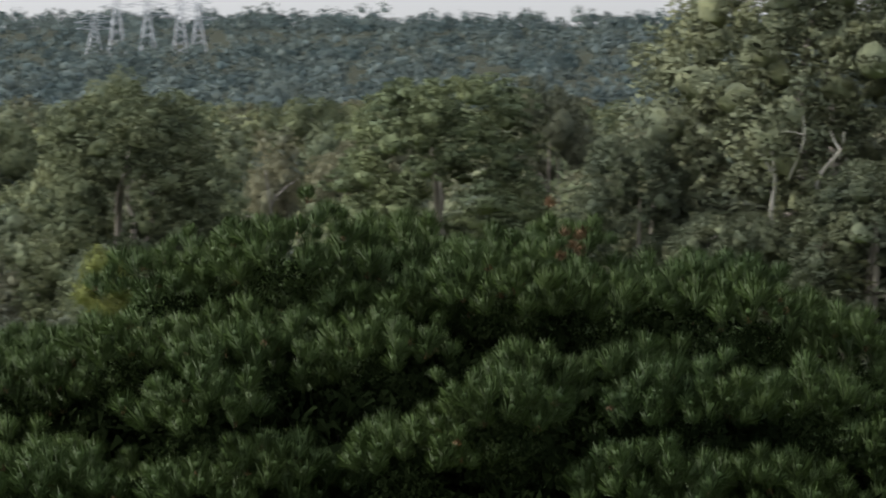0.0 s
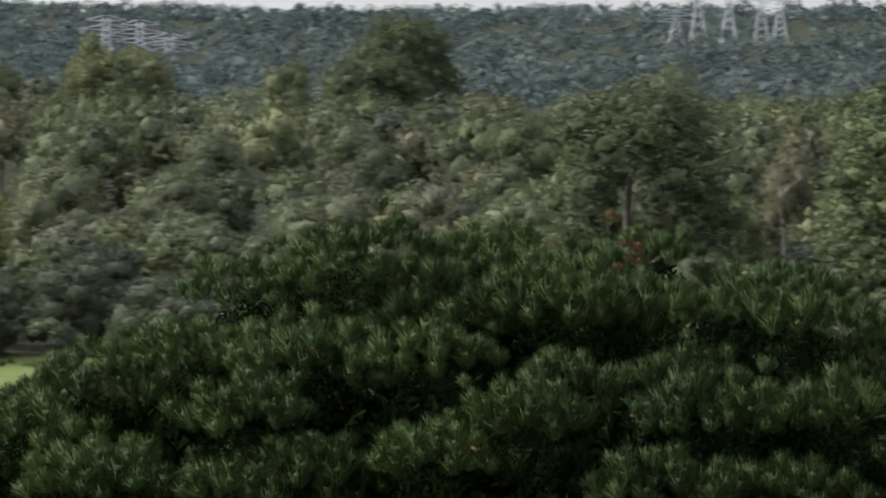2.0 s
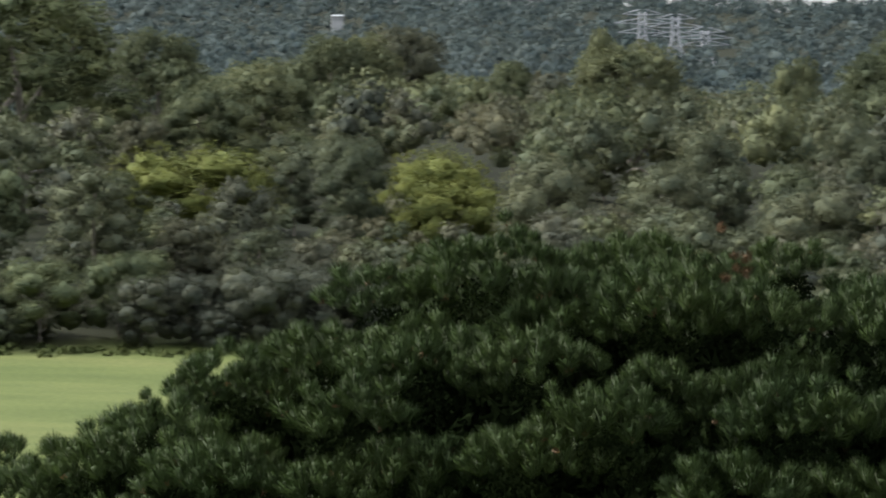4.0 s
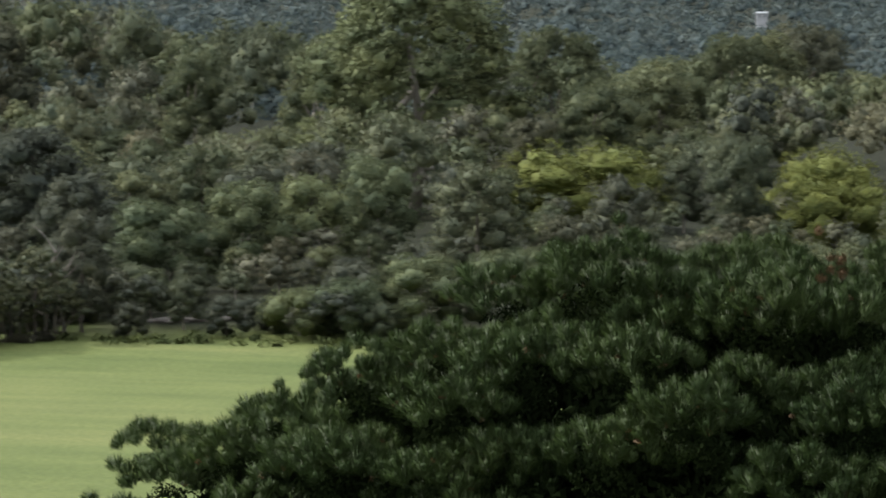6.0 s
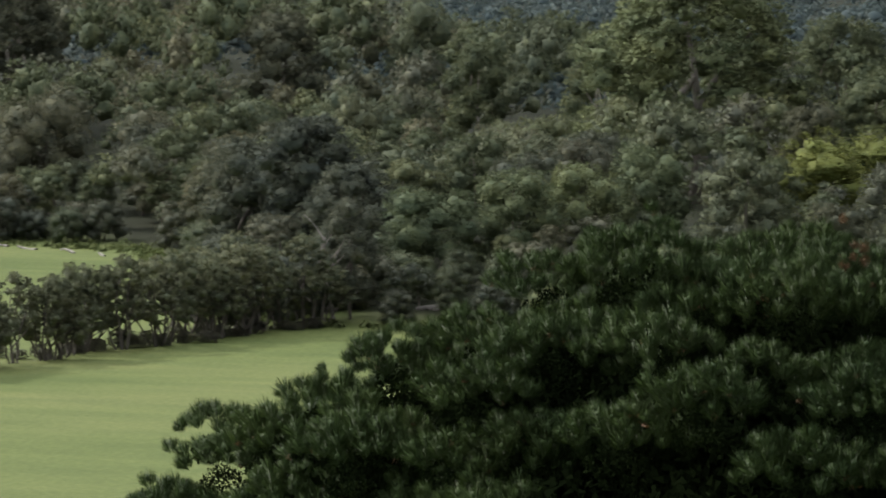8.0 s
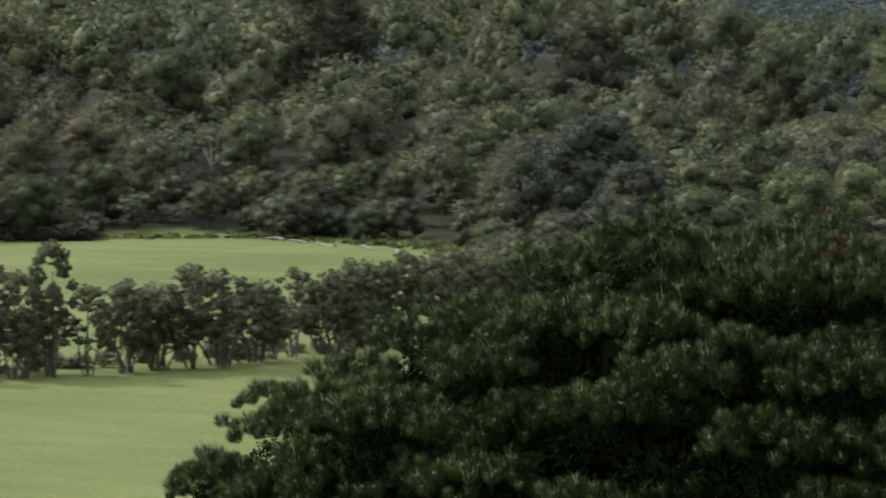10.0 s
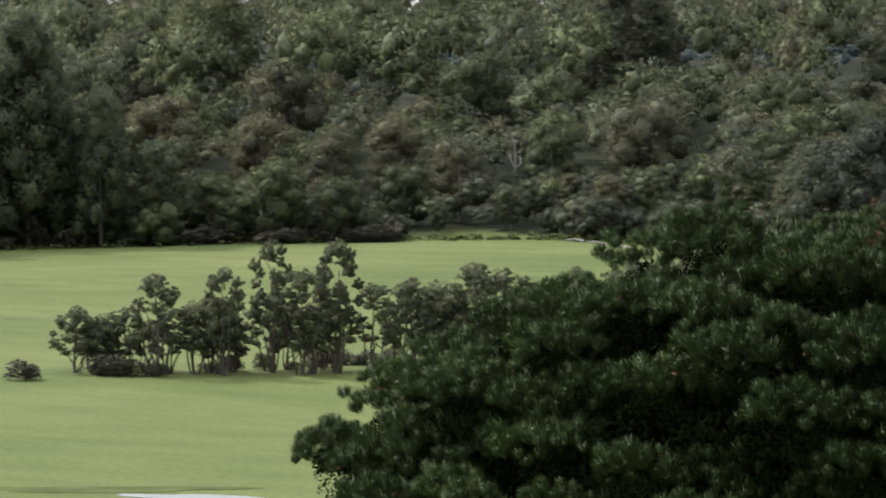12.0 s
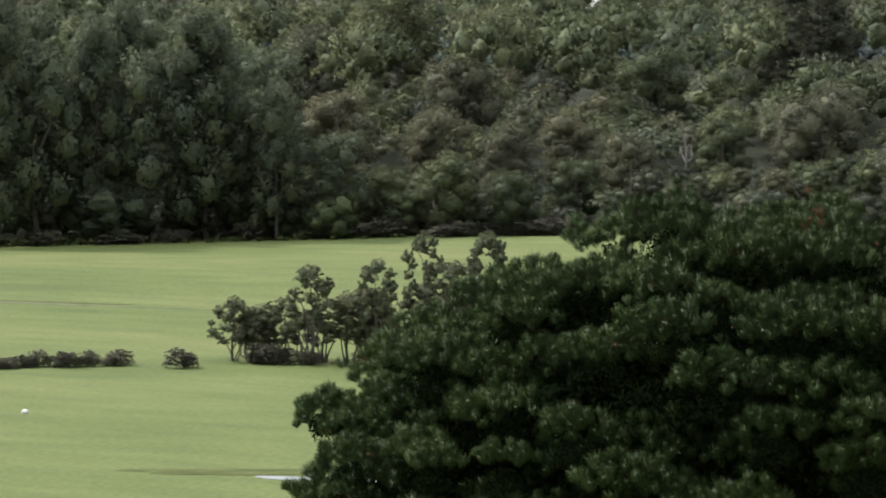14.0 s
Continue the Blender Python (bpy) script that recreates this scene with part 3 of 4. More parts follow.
KINDS = {
    "olive": ("eucalyptus_tree", "olive-green eucalyptus tree in the dense wood", "tree", "eucalyptus trees of the wood", "gum"),
    "brown": ("eucalyptus_tree", "brownish eucalyptus tree with a sparse rounded crown", "tree", "eucalyptus trees of the wood", "gum"),
    "grey": ("eucalyptus_tree", "grey-green eucalyptus tree with a clumpy crown", "tree", "eucalyptus trees of the wood", "gum"),
    "green": ("eucalyptus_tree", "fresh green eucalyptus tree with a broad crown", "tree", "eucalyptus trees of the wood", "gum"),
    "dark": ("dark_tree", "very dark tall tree at the edge of the wood", "tree", "dark trees of the wood", "dark"),
    "wattle": ("wattle_bush", "yellow-green flowering wattle bush before the wood", "bush", "wattle bushes", "dark"),
    "scrub": ("shrub", "dull green shrub at the meadow's edge", "shrub", "shrubs along the meadow", "dark"),
    "strip": ("slender_tree", "slender dull-green tree in a row across the meadow", "tree", "slender trees across the meadow", "dark"),
    "bracken": ("bracken_clump", "low reddish-brown bracken clump by the meadow", "bracken", "bracken clumps along the meadow", "dark"),
}
PROTO = {}
plant_rng = np.random.default_rng(21)


def prototype(kind, shape, fine, variant, tall):
    """Builds a tree 15 m high and 10 m wide with its parts, at the origin."""
    name, label, category, group, bark_kind = KINDS[kind]
    rng = np.random.default_rng(1000 + 37 * variant + sum(map(ord, kind + shape)))
    tree = tagged(new(name), label, category, group)
    lobes = crown_lobes(rng, shape)
    stem = M_GUM_BARK if bark_kind == "gum" else M_DARK_BARK
    bush = shape == "bush"
    top = np.array((rng.uniform(-0.5, 0.5), rng.uniform(-0.5, 0.5), 4.0 if bush else 11.5))
    main = bent((0, 0, -0.6), top, 0.14 if bush else 0.27, 0.06 if bush else 0.08, rng, 0.03, 8)
    v, f = tube([main], 8)
    part_of("trunk", mesh_of("trunk", v, f, stem, smooth=True), tree)
    if shape == "slender":  # several thin stems from one root
        for k in range(3):
            a = 2.1 * k + rng.uniform(0, 1)
            end = np.array((2.6 * math.cos(a), 2.6 * math.sin(a), rng.uniform(7, 10)))
            v, f = tube([bent((0.5 * math.cos(a), 0.5 * math.sin(a), -0.6), end, 0.17, 0.07, rng, 0.05, 6)], 6)
            part_of("stem", mesh_of("stem", v, f, stem, smooth=True), tree)
    for k in range(2 if bush or fine < 2 else 5):
        goal = lobes[rng.integers(len(lobes))]
        start = main[2 + k % 4, :3]
        path = bent(start, goal[:3] - (0, 0, 0.3), 0.09 if bush else 0.17, 0.04, rng, 0.08, 6)
        v, f = tube([path], 6)
        part_of("limb", mesh_of("limb", v, f, stem, smooth=True), tree)
    part_of("crown", crown_mesh(rng, lobes, M_LEAF[kind], fine, tall), tree)
    return tree


def plant(kind, shape, x, y, high, wide, fine=1, variants=2, label=""):
    squat = wide / 10 / (high / 15)  # heads stay round on low, wide plants
    key = (kind, shape, fine, int(plant_rng.integers(variants)), 1.0 if squat < 1.2 else 1.5 if squat < 1.9 else 2.4)
    m = pose(x, y, float(ground_z(x, y)) - 0.05, 0, 0, plant_rng.uniform(0, 360)) @ Matrix.Diagonal((wide / 10, wide / 10, high / 15, 1))
    if key not in PROTO:
        PROTO[key] = prototype(*key)
        PROTO[key].matrix_basis = m
        ob = PROTO[key]
    else:
        sx, sy, sz = PROTO[key].scale
        ob = copy_thing(PROTO[key], m @ Matrix.Diagonal((1 / sx, 1 / sy, 1 / sz, 1)))
    return tagged(ob, label)


PLANTED = []


def row(kind, shape, places, fine=2, variants=2):
    for x, y, high, wide in places:
        old = wide > 11 and shape != "bush"  # great old trees have crowns of many billows
        plant(kind, "billow" if old else shape, x, y, high, wide, 3 if old else fine if wide > 4.5 else 1, 1 if old else variants)
        PLANTED.append((x, y, wide, high))


# Trees that stand out, by plan: x, y, height, crown width.
GUMS = []
for gum in (("grey", 19.5, 166, 24.0, 22.0), ("grey", 10, 160, 14.5, 8.0), ("grey", 21, 157, 13.0, 12.0), ("grey", 14.5, 156, 10.5, 9.0), ("green", 0.7, 166, 17.6, 14.0), ("olive", -17.5, 202, 16.5, 14.2)):
    GUMS.append(plant(gum[0], "billow", *gum[1:], 3, 1))
    PLANTED.append((gum[1], gum[2], gum[4], gum[3]))
row("green", "broad", [(-118, 281, 20.5, 21.5), (-12, 210, 10.4, 4)])
row("olive", "broad", [(-11, 360, 16.9, 9), (-86, 564, 25, 20), (-83, 514, 19.3, 20), (-73, 394, 19.3, 7.5),
                       (-88, 377, 17, 16), (-119, 382, 14.4, 13), (-34, 287, 15, 8.5)])
row("olive", "layered", [(-91, 380, 19, 5.5), (-115, 342, 12, 11), (-100, 376, 14, 7), (-148, 301, 14.3, 8), (-138, 306, 15, 8.5),
                         (-107, 297, 10.7, 10), (-109, 318, 11.8, 11), (-131, 352, 14.3, 12), (-117, 368, 14.1, 12)])
row("brown", "broad", [(9, 260, 18, 8.5), (-122, 412, 17.2, 11), (-10, 230, 13.2, 4.6), (-6, 260, 13.3, 7), (-102, 266, 9.3, 6), (-188, 338, 16.4, 11)])
row("dark", "round", [(-38, 461, 20.5, 9), (-178, 350, 18.2, 9)], 1)
row("dark", "bush", [(-78, 247, 9.5, 5.4), (-84, 263, 9, 5.6)])
row("wattle", "bush", [(-16.8, 178, 9.2, 4.6), (-71, 248, 6.7, 10.5), (-95, 259, 6.7, 14.5), (-77, 263, 7.6, 10.5), (-91, 265, 5.2, 5)])
row("grey", "round", [(-46, 286, 13, 8), (-47, 255, 8.7, 8.5), (-59, 284, 12.4, 7.2), (-61, 292, 12.6, 8.2), (-53, 314, 14.1, 8.2),
                      (-44, 244, 8.9, 8.4), (-56, 252, 10.4, 7.8), (-62, 240, 10.1, 8.2), (-87, 260, 6.7, 4.2)])
row("green", "bush", [(-103, 200, 7.5, 7.4), (-100, 207, 8.2, 7.6), (-98, 213, 8, 7.2), (-96, 220, 8.6, 7)])
row("scrub", "broad", [(-120, 215, 12.3, 9), (-127, 219, 10.8, 8.4), (-112, 206, 9, 7)])
row("scrub", "layered", [(-101.5, 185.5, 8.0, 4.6)])
row("scrub", "broad", [(-108, 187, 4.2, 4.6), (-105, 192, 5.0, 5), (-108, 197, 5.4, 5)])
row("scrub", "bush", [(-106, 176, 4.2, 4.2), (-105, 180, 4.5, 3.8), (-104, 184, 4.4, 3.6), (-106.5, 187, 5, 4)])
row("green", "bush", [(-88, 188, 3.2, 5.4), (-85, 189, 3.9, 6), (-81, 191, 5.7, 6.8), (-77, 194, 5.8, 5), (-78, 200, 5, 5)])
row("scrub", "bush", [(-68, 195, 5.1, 6.9), (-64, 196, 5.3, 6.6), (-60, 196, 5.4, 6), (-56, 197, 5.2, 5.4), (-51, 198, 6.3, 5.6), (-45, 197, 5.5, 6), (-72, 194, 4.8, 5)])
row("dark", "cone", [(-229, 216, 24, 9.5), (-225, 226, 20.6, 8.4), (-228, 233, 21.6, 7.6), (-218, 233, 21.4, 10.4), (-212, 236, 14.2, 6.2), (-234, 222, 24, 9), (-222, 240, 17, 8)])
row("brown", "round", [(-224, 259, 13.3, 9.6), (-233, 290, 15, 9.4), (-258, 296, 17.3, 9.8), (-206, 273, 10, 7.6), (-182, 280, 11.4, 9.6), (-227, 346, 16.5, 16),
                       (-205, 261, 9.8, 6.4), (-216, 265, 10.9, 7.6)])
row("olive", "round", [(-264, 317, 16.8, 13), (-256, 337, 16.5, 11), (-223, 311, 14.9, 10), (-191, 277, 9.5, 6.4), (-199, 245, 8.8, 6.2), (-194, 248, 6.4, 6.1),
                       (-208, 246, 6.4, 6.4), (-196, 260, 6.4, 6), (-217, 236, 9.2, 5)])
row("dark", "broad", [(-227, 221, 20, 9), (-222, 230, 19, 9), (-215, 238, 15, 8), (-209, 241, 10.5, 7), (-237, 228, 23, 11), (-232, 237, 22, 11), (-223, 247, 18, 10)], 1)
row("dark", "bush", [(-223, 226, 5.4, 9)])
row("green", "bush", [(-213, 238, 4.4, 5), (-208, 239, 4.4, 6), (-204, 245, 4.6, 5)])

# The rest of the wood: a wandering scatter, low along the meadow and taller further in.
fill_rng = np.random.default_rng(5)
BACK = []
filled = 0
MARKED = np.array(PLANTED)
taken = MARKED[:, :3].copy()
for _ in range(30000):
    turn, far = radians(fill_rng.uniform(-8, 46)), math.sqrt(fill_rng.uniform(190**2, 640**2))
    x, y = 12 - far * math.sin(turn), -44 + far * math.cos(turn)
    e = float(past_edge(x, y))
    if e < 3 or (e > 100 and fill_rng.random() < (0.9 if math.degrees(turn) < 24 or e > 150 else 0.68)):
        continue
    wide = fill_rng.uniform(4.8, 8.0) + min(3.0, e / 50)
    gap = 0.38 if e < 50 or math.degrees(turn) > 24 else 0.43
    if (((taken[:, :2] - (x, y)) ** 2).sum(1) < (gap * (wide + taken[:, 2])) ** 2).any():
        continue
    deg = math.degrees(turn)
    high = 1.15 * fill_rng.uniform(0.75, 1.2) * (6.5 + (6.5 + 4.5 * float(smooth(22, 12, deg))) * float(smooth(0, 90 + 60 * float(smooth(22, 12, deg)), e)))
    high = min(high, max(3.5, fill_rng.uniform(0.82, 1.0) * float(np.interp(deg, (6, 12, 18, 23, 27, 32), (15.8, 16.8, 18.8, 22.5, 28, 30))) - float(ground_z(x, y))))
    dx, dy = x - MARKED[:, 0], y - MARKED[:, 1]
    ux, uy = 10 - MARKED[:, 0], -44 - MARKED[:, 1]
    un = np.hypot(ux, uy)
    along, aside = (dx * ux + dy * uy) / un, np.abs(dx * uy - dy * ux) / un
    before = (along > 0) & (along < 45) & (aside < 0.45 * MARKED[:, 2] + 0.25 * wide)
    if before.any():  # trees before a tall one stay lower, so that it stands out
        high = min(high, max(3.0, (0.5 + 0.2 * float(smooth(22, 12, deg))) * float(MARKED[before, 3].min())))
    wide = min(wide, 0.78 * high)
    kind = str(fill_rng.choice(["olive", "brown", "grey", "scrub", "dark"], p=[0.4, 0.28, 0.16, 0.12, 0.04] if deg > 25 else [0.42, 0.14, 0.26, 0.14, 0.04]))
    shape = "round" if kind == "dark" else str(fill_rng.choice(["broad", "layered", "round"]))
    if e < 30 and filled < 160:
        plant(kind, shape, x, y, high, wide, 1, 2)
        filled += 1
    else:
        BACK.append((x, y, high, wide, kind, shape))
    taken = np.vstack([taken, (x, y, wide)])
# Bushes under the first trees.
bushes = 0
for _ in range(9000):
    turn, far = radians(fill_rng.uniform(-8, 46)), math.sqrt(fill_rng.uniform(190**2, 480**2))
    x, y = 12 - far * math.sin(turn), -44 + far * math.cos(turn)
    e = float(past_edge(x, y))
    if not 1.0 < e < 24 or (e > 9 and fill_rng.random() < 0.6) or (((taken[:, :2] - (x, y)) ** 2).sum(1) < 2.2**2).any():
        continue
    wide = fill_rng.uniform(3, 5.5)
    kind = "scrub" if fill_rng.random() < 0.75 else "dark"
    if e < 9 and bushes < 90:
        plant(kind, "bush", x, y, wide * fill_rng.uniform(0.7, 1.0), wide, 0, 2)
        bushes += 1
    else:
        BACK.append((x, y, wide * fill_rng.uniform(0.8, 1.1), wide, kind, "bush"))
    taken = np.vstack([taken, (x, y, 1.0)])

# Tall crowns that close the skyline above the far meadow.
for x, y, high in ((-232, 292, 18.7), (-239, 305, 18.6), (-253, 326, 15.6), (-223, 298, 18.5), (-233, 316, 17.9), (-243, 334, 15.2), (-256, 336, 15.1), (-242, 321, 16.8),
                   (-215, 318, 17.5), (-206, 330, 18.0), (-195, 338, 19.5), (-262, 312, 15.5), (-224, 332, 17.0), (-184, 342, 19.0), (-250, 275, 17.5), (-243, 283, 18.0), (-262, 283, 17.0), (-270, 268, 17.0), (-258, 262, 18.0), (-248, 294, 17.0)):
    BACK.append((x, y, high, 10.0, "olive", "broad"))


def back_wood():
    """The crowns behind the first rows, too many to tell apart."""
    rng = np.random.default_rng(17)
    order = ["olive", "brown", "grey", "scrub", "dark"]
    bases = {(shape, k): crown_leaves(rng, crown_lobes(rng, shape)[-6:], 11, 12, 0.26, 1.2, 2, 0.42) for shape in ("broad", "layered", "round", "bush") for k in range(3)}
    vs, fs, ns, ms, ts, base = [], [], [], [], [], 0
    for x, y, high, wide, kind, shape in BACK:
        v, f, nor = bases[shape, int(rng.integers(3))]
        a = rng.uniform(0, 6.28)
        turn = np.array(((math.cos(a), -math.sin(a), 0), (math.sin(a), math.cos(a), 0), (0, 0, 1)))
        vs.append(v @ turn.T * (wide / 10, wide / 10, high / 15) + (x, y, float(ground_z(x, y))))
        fs.append(f + base)
        ns.append(nor @ turn.T)
        ms.append(np.full(len(f), order.index(kind)))
        ts.append(np.full(len(v), rng.random()))
        base += len(v)
    me = mesh_of("back_wood", np.concatenate(vs), np.concatenate(fs), M_LEAF[order[0]], np.concatenate(ns))
    for kind in order[1:]:
        me.materials.append(M_LEAF[kind])
    me.attributes.new("plant_tint", "FLOAT", "POINT").data.foreach_set("value", np.concatenate(ts).astype(np.float32))
    me.polygons.foreach_set("material_index", np.concatenate(ms).astype(np.int32))
    tagged(new("back_wood", me), "closed canopy of olive and brown eucalypts further in", "woods", kind="stuff")


back_wood()


# ---- the row of slender trees across the meadow ----
row_rng = np.random.default_rng(14)


def slender(places):
    for x, y, high, wide in places:
        plant("strip", "slender", x + 0.6, y + 1.2, high * 1.12, wide * 1.6, 1, 3)
        if high < 6:  # a lower one close by
            plant("strip", "slender", x + 0.6 + row_rng.normal(0, 0.8), y + 1.2 + row_rng.uniform(0.5, 2.5), high * row_rng.uniform(0.7, 0.95), wide * 1.5, 1, 3)


slender([(-121, 124, 3.2, 2.1), (-120, 125, 2.8, 1.9), (-119, 126, 3.1, 2), (-116, 125, 5, 2.5), (-115, 127, 3.5, 2.1), (-114, 128, 3.8, 1.9), (-113, 127, 5.3, 2),
         (-113, 131, 4, 2.1), (-112, 130, 6.6, 1.9), (-110, 130, 5.2, 2.4), (-110, 133, 4.3, 1.9), (-109, 132, 6.6, 2.2), (-108, 134, 4.4, 2)])
slender([(-107.5, 137, 4.4, 2.8), (-107, 139, 4.2, 2.8), (-106, 141, 5.2, 2.9), (-106.5, 144, 4.6, 3.6), (-105.5, 147, 4.0, 2.4), (-106, 151, 4.6, 2.2), (-105.5, 154, 4.2, 3.0),
         (-106, 157, 4.6, 2.8), (-106.5, 160, 4.4, 2.9), (-105.5, 162, 5.0, 2.6), (-105, 165, 4.6, 2.8), (-105.5, 168, 4.8, 3), (-104.5, 171, 4.4, 2.6), (-104, 174, 5.0, 2.8),
         (-104.5, 177, 4.8, 2.6), (-103, 180, 5.2, 2.8), (-106.5, 173, 4.6, 3), (-107, 178, 5.2, 3)])
scrub_rng = np.random.default_rng(9)
for k in range(56):
    s = k / 55
    x, y = -123 + 20.5 * math.sqrt(s) + scrub_rng.normal(0, 0.7), 119 + 62 * s + scrub_rng.normal(0, 1.0)
    plant("bracken", "bush", x, y, scrub_rng.uniform(0.5, 1.2), scrub_rng.uniform(1.0, 2.0), 0, 3)
for k in range(34):
    plant("bracken", "bush", -124 - 0.27 * k + scrub_rng.normal(0, 0.5), 118 - 0.36 * k + scrub_rng.normal(0, 0.8), scrub_rng.uniform(0.4, 1.0), scrub_rng.uniform(0.9, 1.8), 0, 3)
for k in range(26):
    s = scrub_rng.uniform(0, 1)
    x, y = -188 - 42 * s, 250 - 34 * s * s
    plant("bracken", "bush", x + scrub_rng.normal(0, 1.4), y - 1.5 + scrub_rng.normal(0, 1.2), scrub_rng.uniform(0.9, 2.1), scrub_rng.uniform(2.5, 5), 0, 2)


# ---- far woods up to the skyline ----
def far_woods():
    rng = np.random.default_rng(33)
    n = 6800
    turn = np.radians(rng.uniform(-8.5, 47, n))
    far = np.exp(rng.uniform(math.log(600), math.log(2420), n))
    x, y = 12 - far * np.sin(turn), -44 + far * np.cos(turn)
    keep = (np.degrees(turn) < 27) | (far < 1000)
    x, y, far = x[keep], y[keep], far[keep]
    crest = rng.uniform(2200, 2430, 700)
    turn = np.radians(rng.uniform(-8.5, 29, 700))
    x, y, far = np.r_[x, 12 - crest * np.sin(turn)], np.r_[y, -44 + crest * np.cos(turn)], np.r_[far, crest]
    r = rng.uniform(3.6, 6.5, len(x)) * (0.8 + far / 3500)
    z = ground_z(x, y) + rng.uniform(0, 6.0, len(x)) * np.where(far > 2200, 0.75, 1.0) + np.where(np.arctan2(12 - x, y + 44) > radians(27), 1.0, 0.0)
    r *= 1.15
    lobes = np.repeat(np.stack([x, y, z], -1), 3, 0) + rng.normal(0, 0.5, (3 * len(x), 3)) * np.repeat(r, 3)[:, None] * (1, 1, 0.45)
    size = np.repeat(r, 3) * rng.uniform(0.32, 0.62, 3 * len(x))
    # Normals lean upward, which flattens the shading as haze would.
    outs = 0.8 * (lobes - np.repeat(np.stack([x, y, z], -1), 3, 0)) / np.repeat(r, 3)[:, None] + (0, 0, 0.7)
    v, f, nor = leaf_cloud(rng, lobes, size, 34, np.repeat(0.34 + far / 4000, 3), -0.5, outs)
    ball_v, ball_f = ball(1)
    swell = rng.uniform(0.25, 0.5, (len(lobes), len(ball_v), 1))
    cores = (lobes[:, None] + ball_v[None] * swell * size[:, None, None] * (1, 1, 0.8))[:, ball_f].reshape(-1, 3)
    core_n = (0.5 * ball_v[None] + 0.8 * outs[:, None])[:, ball_f].reshape(-1, 3)
    own = rng.random(len(x))
    tint = np.concatenate([np.repeat(own, len(v) // len(x)), np.repeat(own, len(cores) // len(x))])
    v, nor = np.concatenate([v, cores]), np.concatenate([nor, core_n / np.linalg.norm(core_n, axis=1, keepdims=True)])
    f = np.arange(len(v)).reshape(-1, 3)
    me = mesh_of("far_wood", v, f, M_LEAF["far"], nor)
    me.attributes.new("plant_tint", "FLOAT", "POINT").data.foreach_set("value", tint.astype(np.float32))
    ob = new("far_wood", me)
    tagged(ob, "far woods rising to the skyline, coloured blue-green for haze", "woods", kind="stuff")


far_woods()


# ---- power pylons on the far slopes ----
def pylon(x, y, high, turn):
    """A lattice tower: four legs, cross bracing and three pairs of arms."""
    tower = tagged(new("power_pylon"), "grey galvanised steel lattice power pylon on the wooded slope", "pylon", "power pylons")
    tower.matrix_basis = pose(x, y, float(ground_z(x, y)), 0, 0, turn)
    thick, foot, waist = 0.17, 3.4, 1.0

    def corner(k, s):
        w = foot + (waist - foot) * min(1, s / 0.65)
        return np.array(((1, 1, -1, -1)[k] * w, (1, -1, -1, 1)[k] * w, high * s))

    for k in range(4):
        v, f = tube([np.array([[*corner(k, s), thick] for s in (-0.02, 0.3, 0.65, 1.0)])], 4)
        part_of("leg", mesh_of("leg", v, f, M_STEEL), tower)
    levels = np.linspace(0.0, 1.0, 9)
    for k in range(4):
        for a, b in zip(levels[:-1], levels[1:]):
            v, f = tube([np.array([[*corner(k, a), 0.08], [*corner((k + 1) % 4, b), 0.08]]), np.array([[*corner((k + 1) % 4, a), 0.08], [*corner(k, b), 0.08]])], 4)
            part_of("brace", mesh_of("brace", v, f, M_STEEL), tower)
    for s, reach in ((0.64, 7.5), (0.8, 8.5), (0.95, 6.0)):
        for side in (-1, 1):
            tip = (side * reach, 0, high * s + 0.3)
            v, f = tube([np.array([[side * waist, o, high * s + up, 0.12], [*tip, 0.09]]) for o in (-waist, waist) for up in (0, 1.6)], 4)
            part_of("arm", mesh_of("arm", v, f, M_STEEL), tower)


for place in ((-128, 1655, 31, 12), (-116, 1665, 26, 14), (-104, 1690, 24, 10), (-98, 1720, 22, 12), (-140, 1690, 16, 8),
              (-270, 1180, 18, 20), (-261, 1186, 17, 22), (-254, 1197, 13, 20)):
    pylon(*place)


# ---- a pale house far up the slope ----
def house(x, y, turn):
    home = tagged(new("house"), "small white house with a grey roof among far trees", "house")
    home.matrix_basis = pose(x, y, float(ground_z(x, y)) + 7.0, 0, 0, turn)
    w, d, h, r = 2.0, 1.8, 1.2, 0.6
    v = [(-w, -d, -7.5), (w, -d, -7.5), (w, d, -7.5), (-w, d, -7.5), (-w, -d, h), (w, -d, h), (w, d, h), (-w, d, h)]
    part_of("wall", mesh_of("wall", v, [(0, 1, 5, 4), (1, 2, 6, 5), (2, 3, 7, 6), (3, 0, 4, 7)], M_WHITE), home)
    v = [(-w - 0.4, -d - 0.4, h), (w + 0.4, -d - 0.4, h), (w + 0.4, d + 0.4, h), (-w - 0.4, d + 0.4, h), (-w, 0, h + r), (w, 0, h + r)]
    v += [(a, b, c - 0.2) for a, b, c in v]
    part_of("roof", mesh_of("roof", v, [(0, 1, 5, 4), (2, 3, 4, 5), (6, 10, 11, 7), (8, 11, 10, 9), (0, 6, 7, 1), (2, 8, 9, 3)], M_ROOF), home)
    for k in (-1, 1):
        v = [(k * 1.0 - 0.55, -d - 0.05, -0.4), (k * 1.0 + 0.55, -d - 0.05, -0.4), (k * 1.0 + 0.55, -d - 0.05, 0.9), (k * 1.0 - 0.55, -d - 0.05, 0.9)]
        part_of("window", mesh_of("window", v, [(0, 1, 2, 3)], M_ROOF), home)


house(-434, 1398, 20)


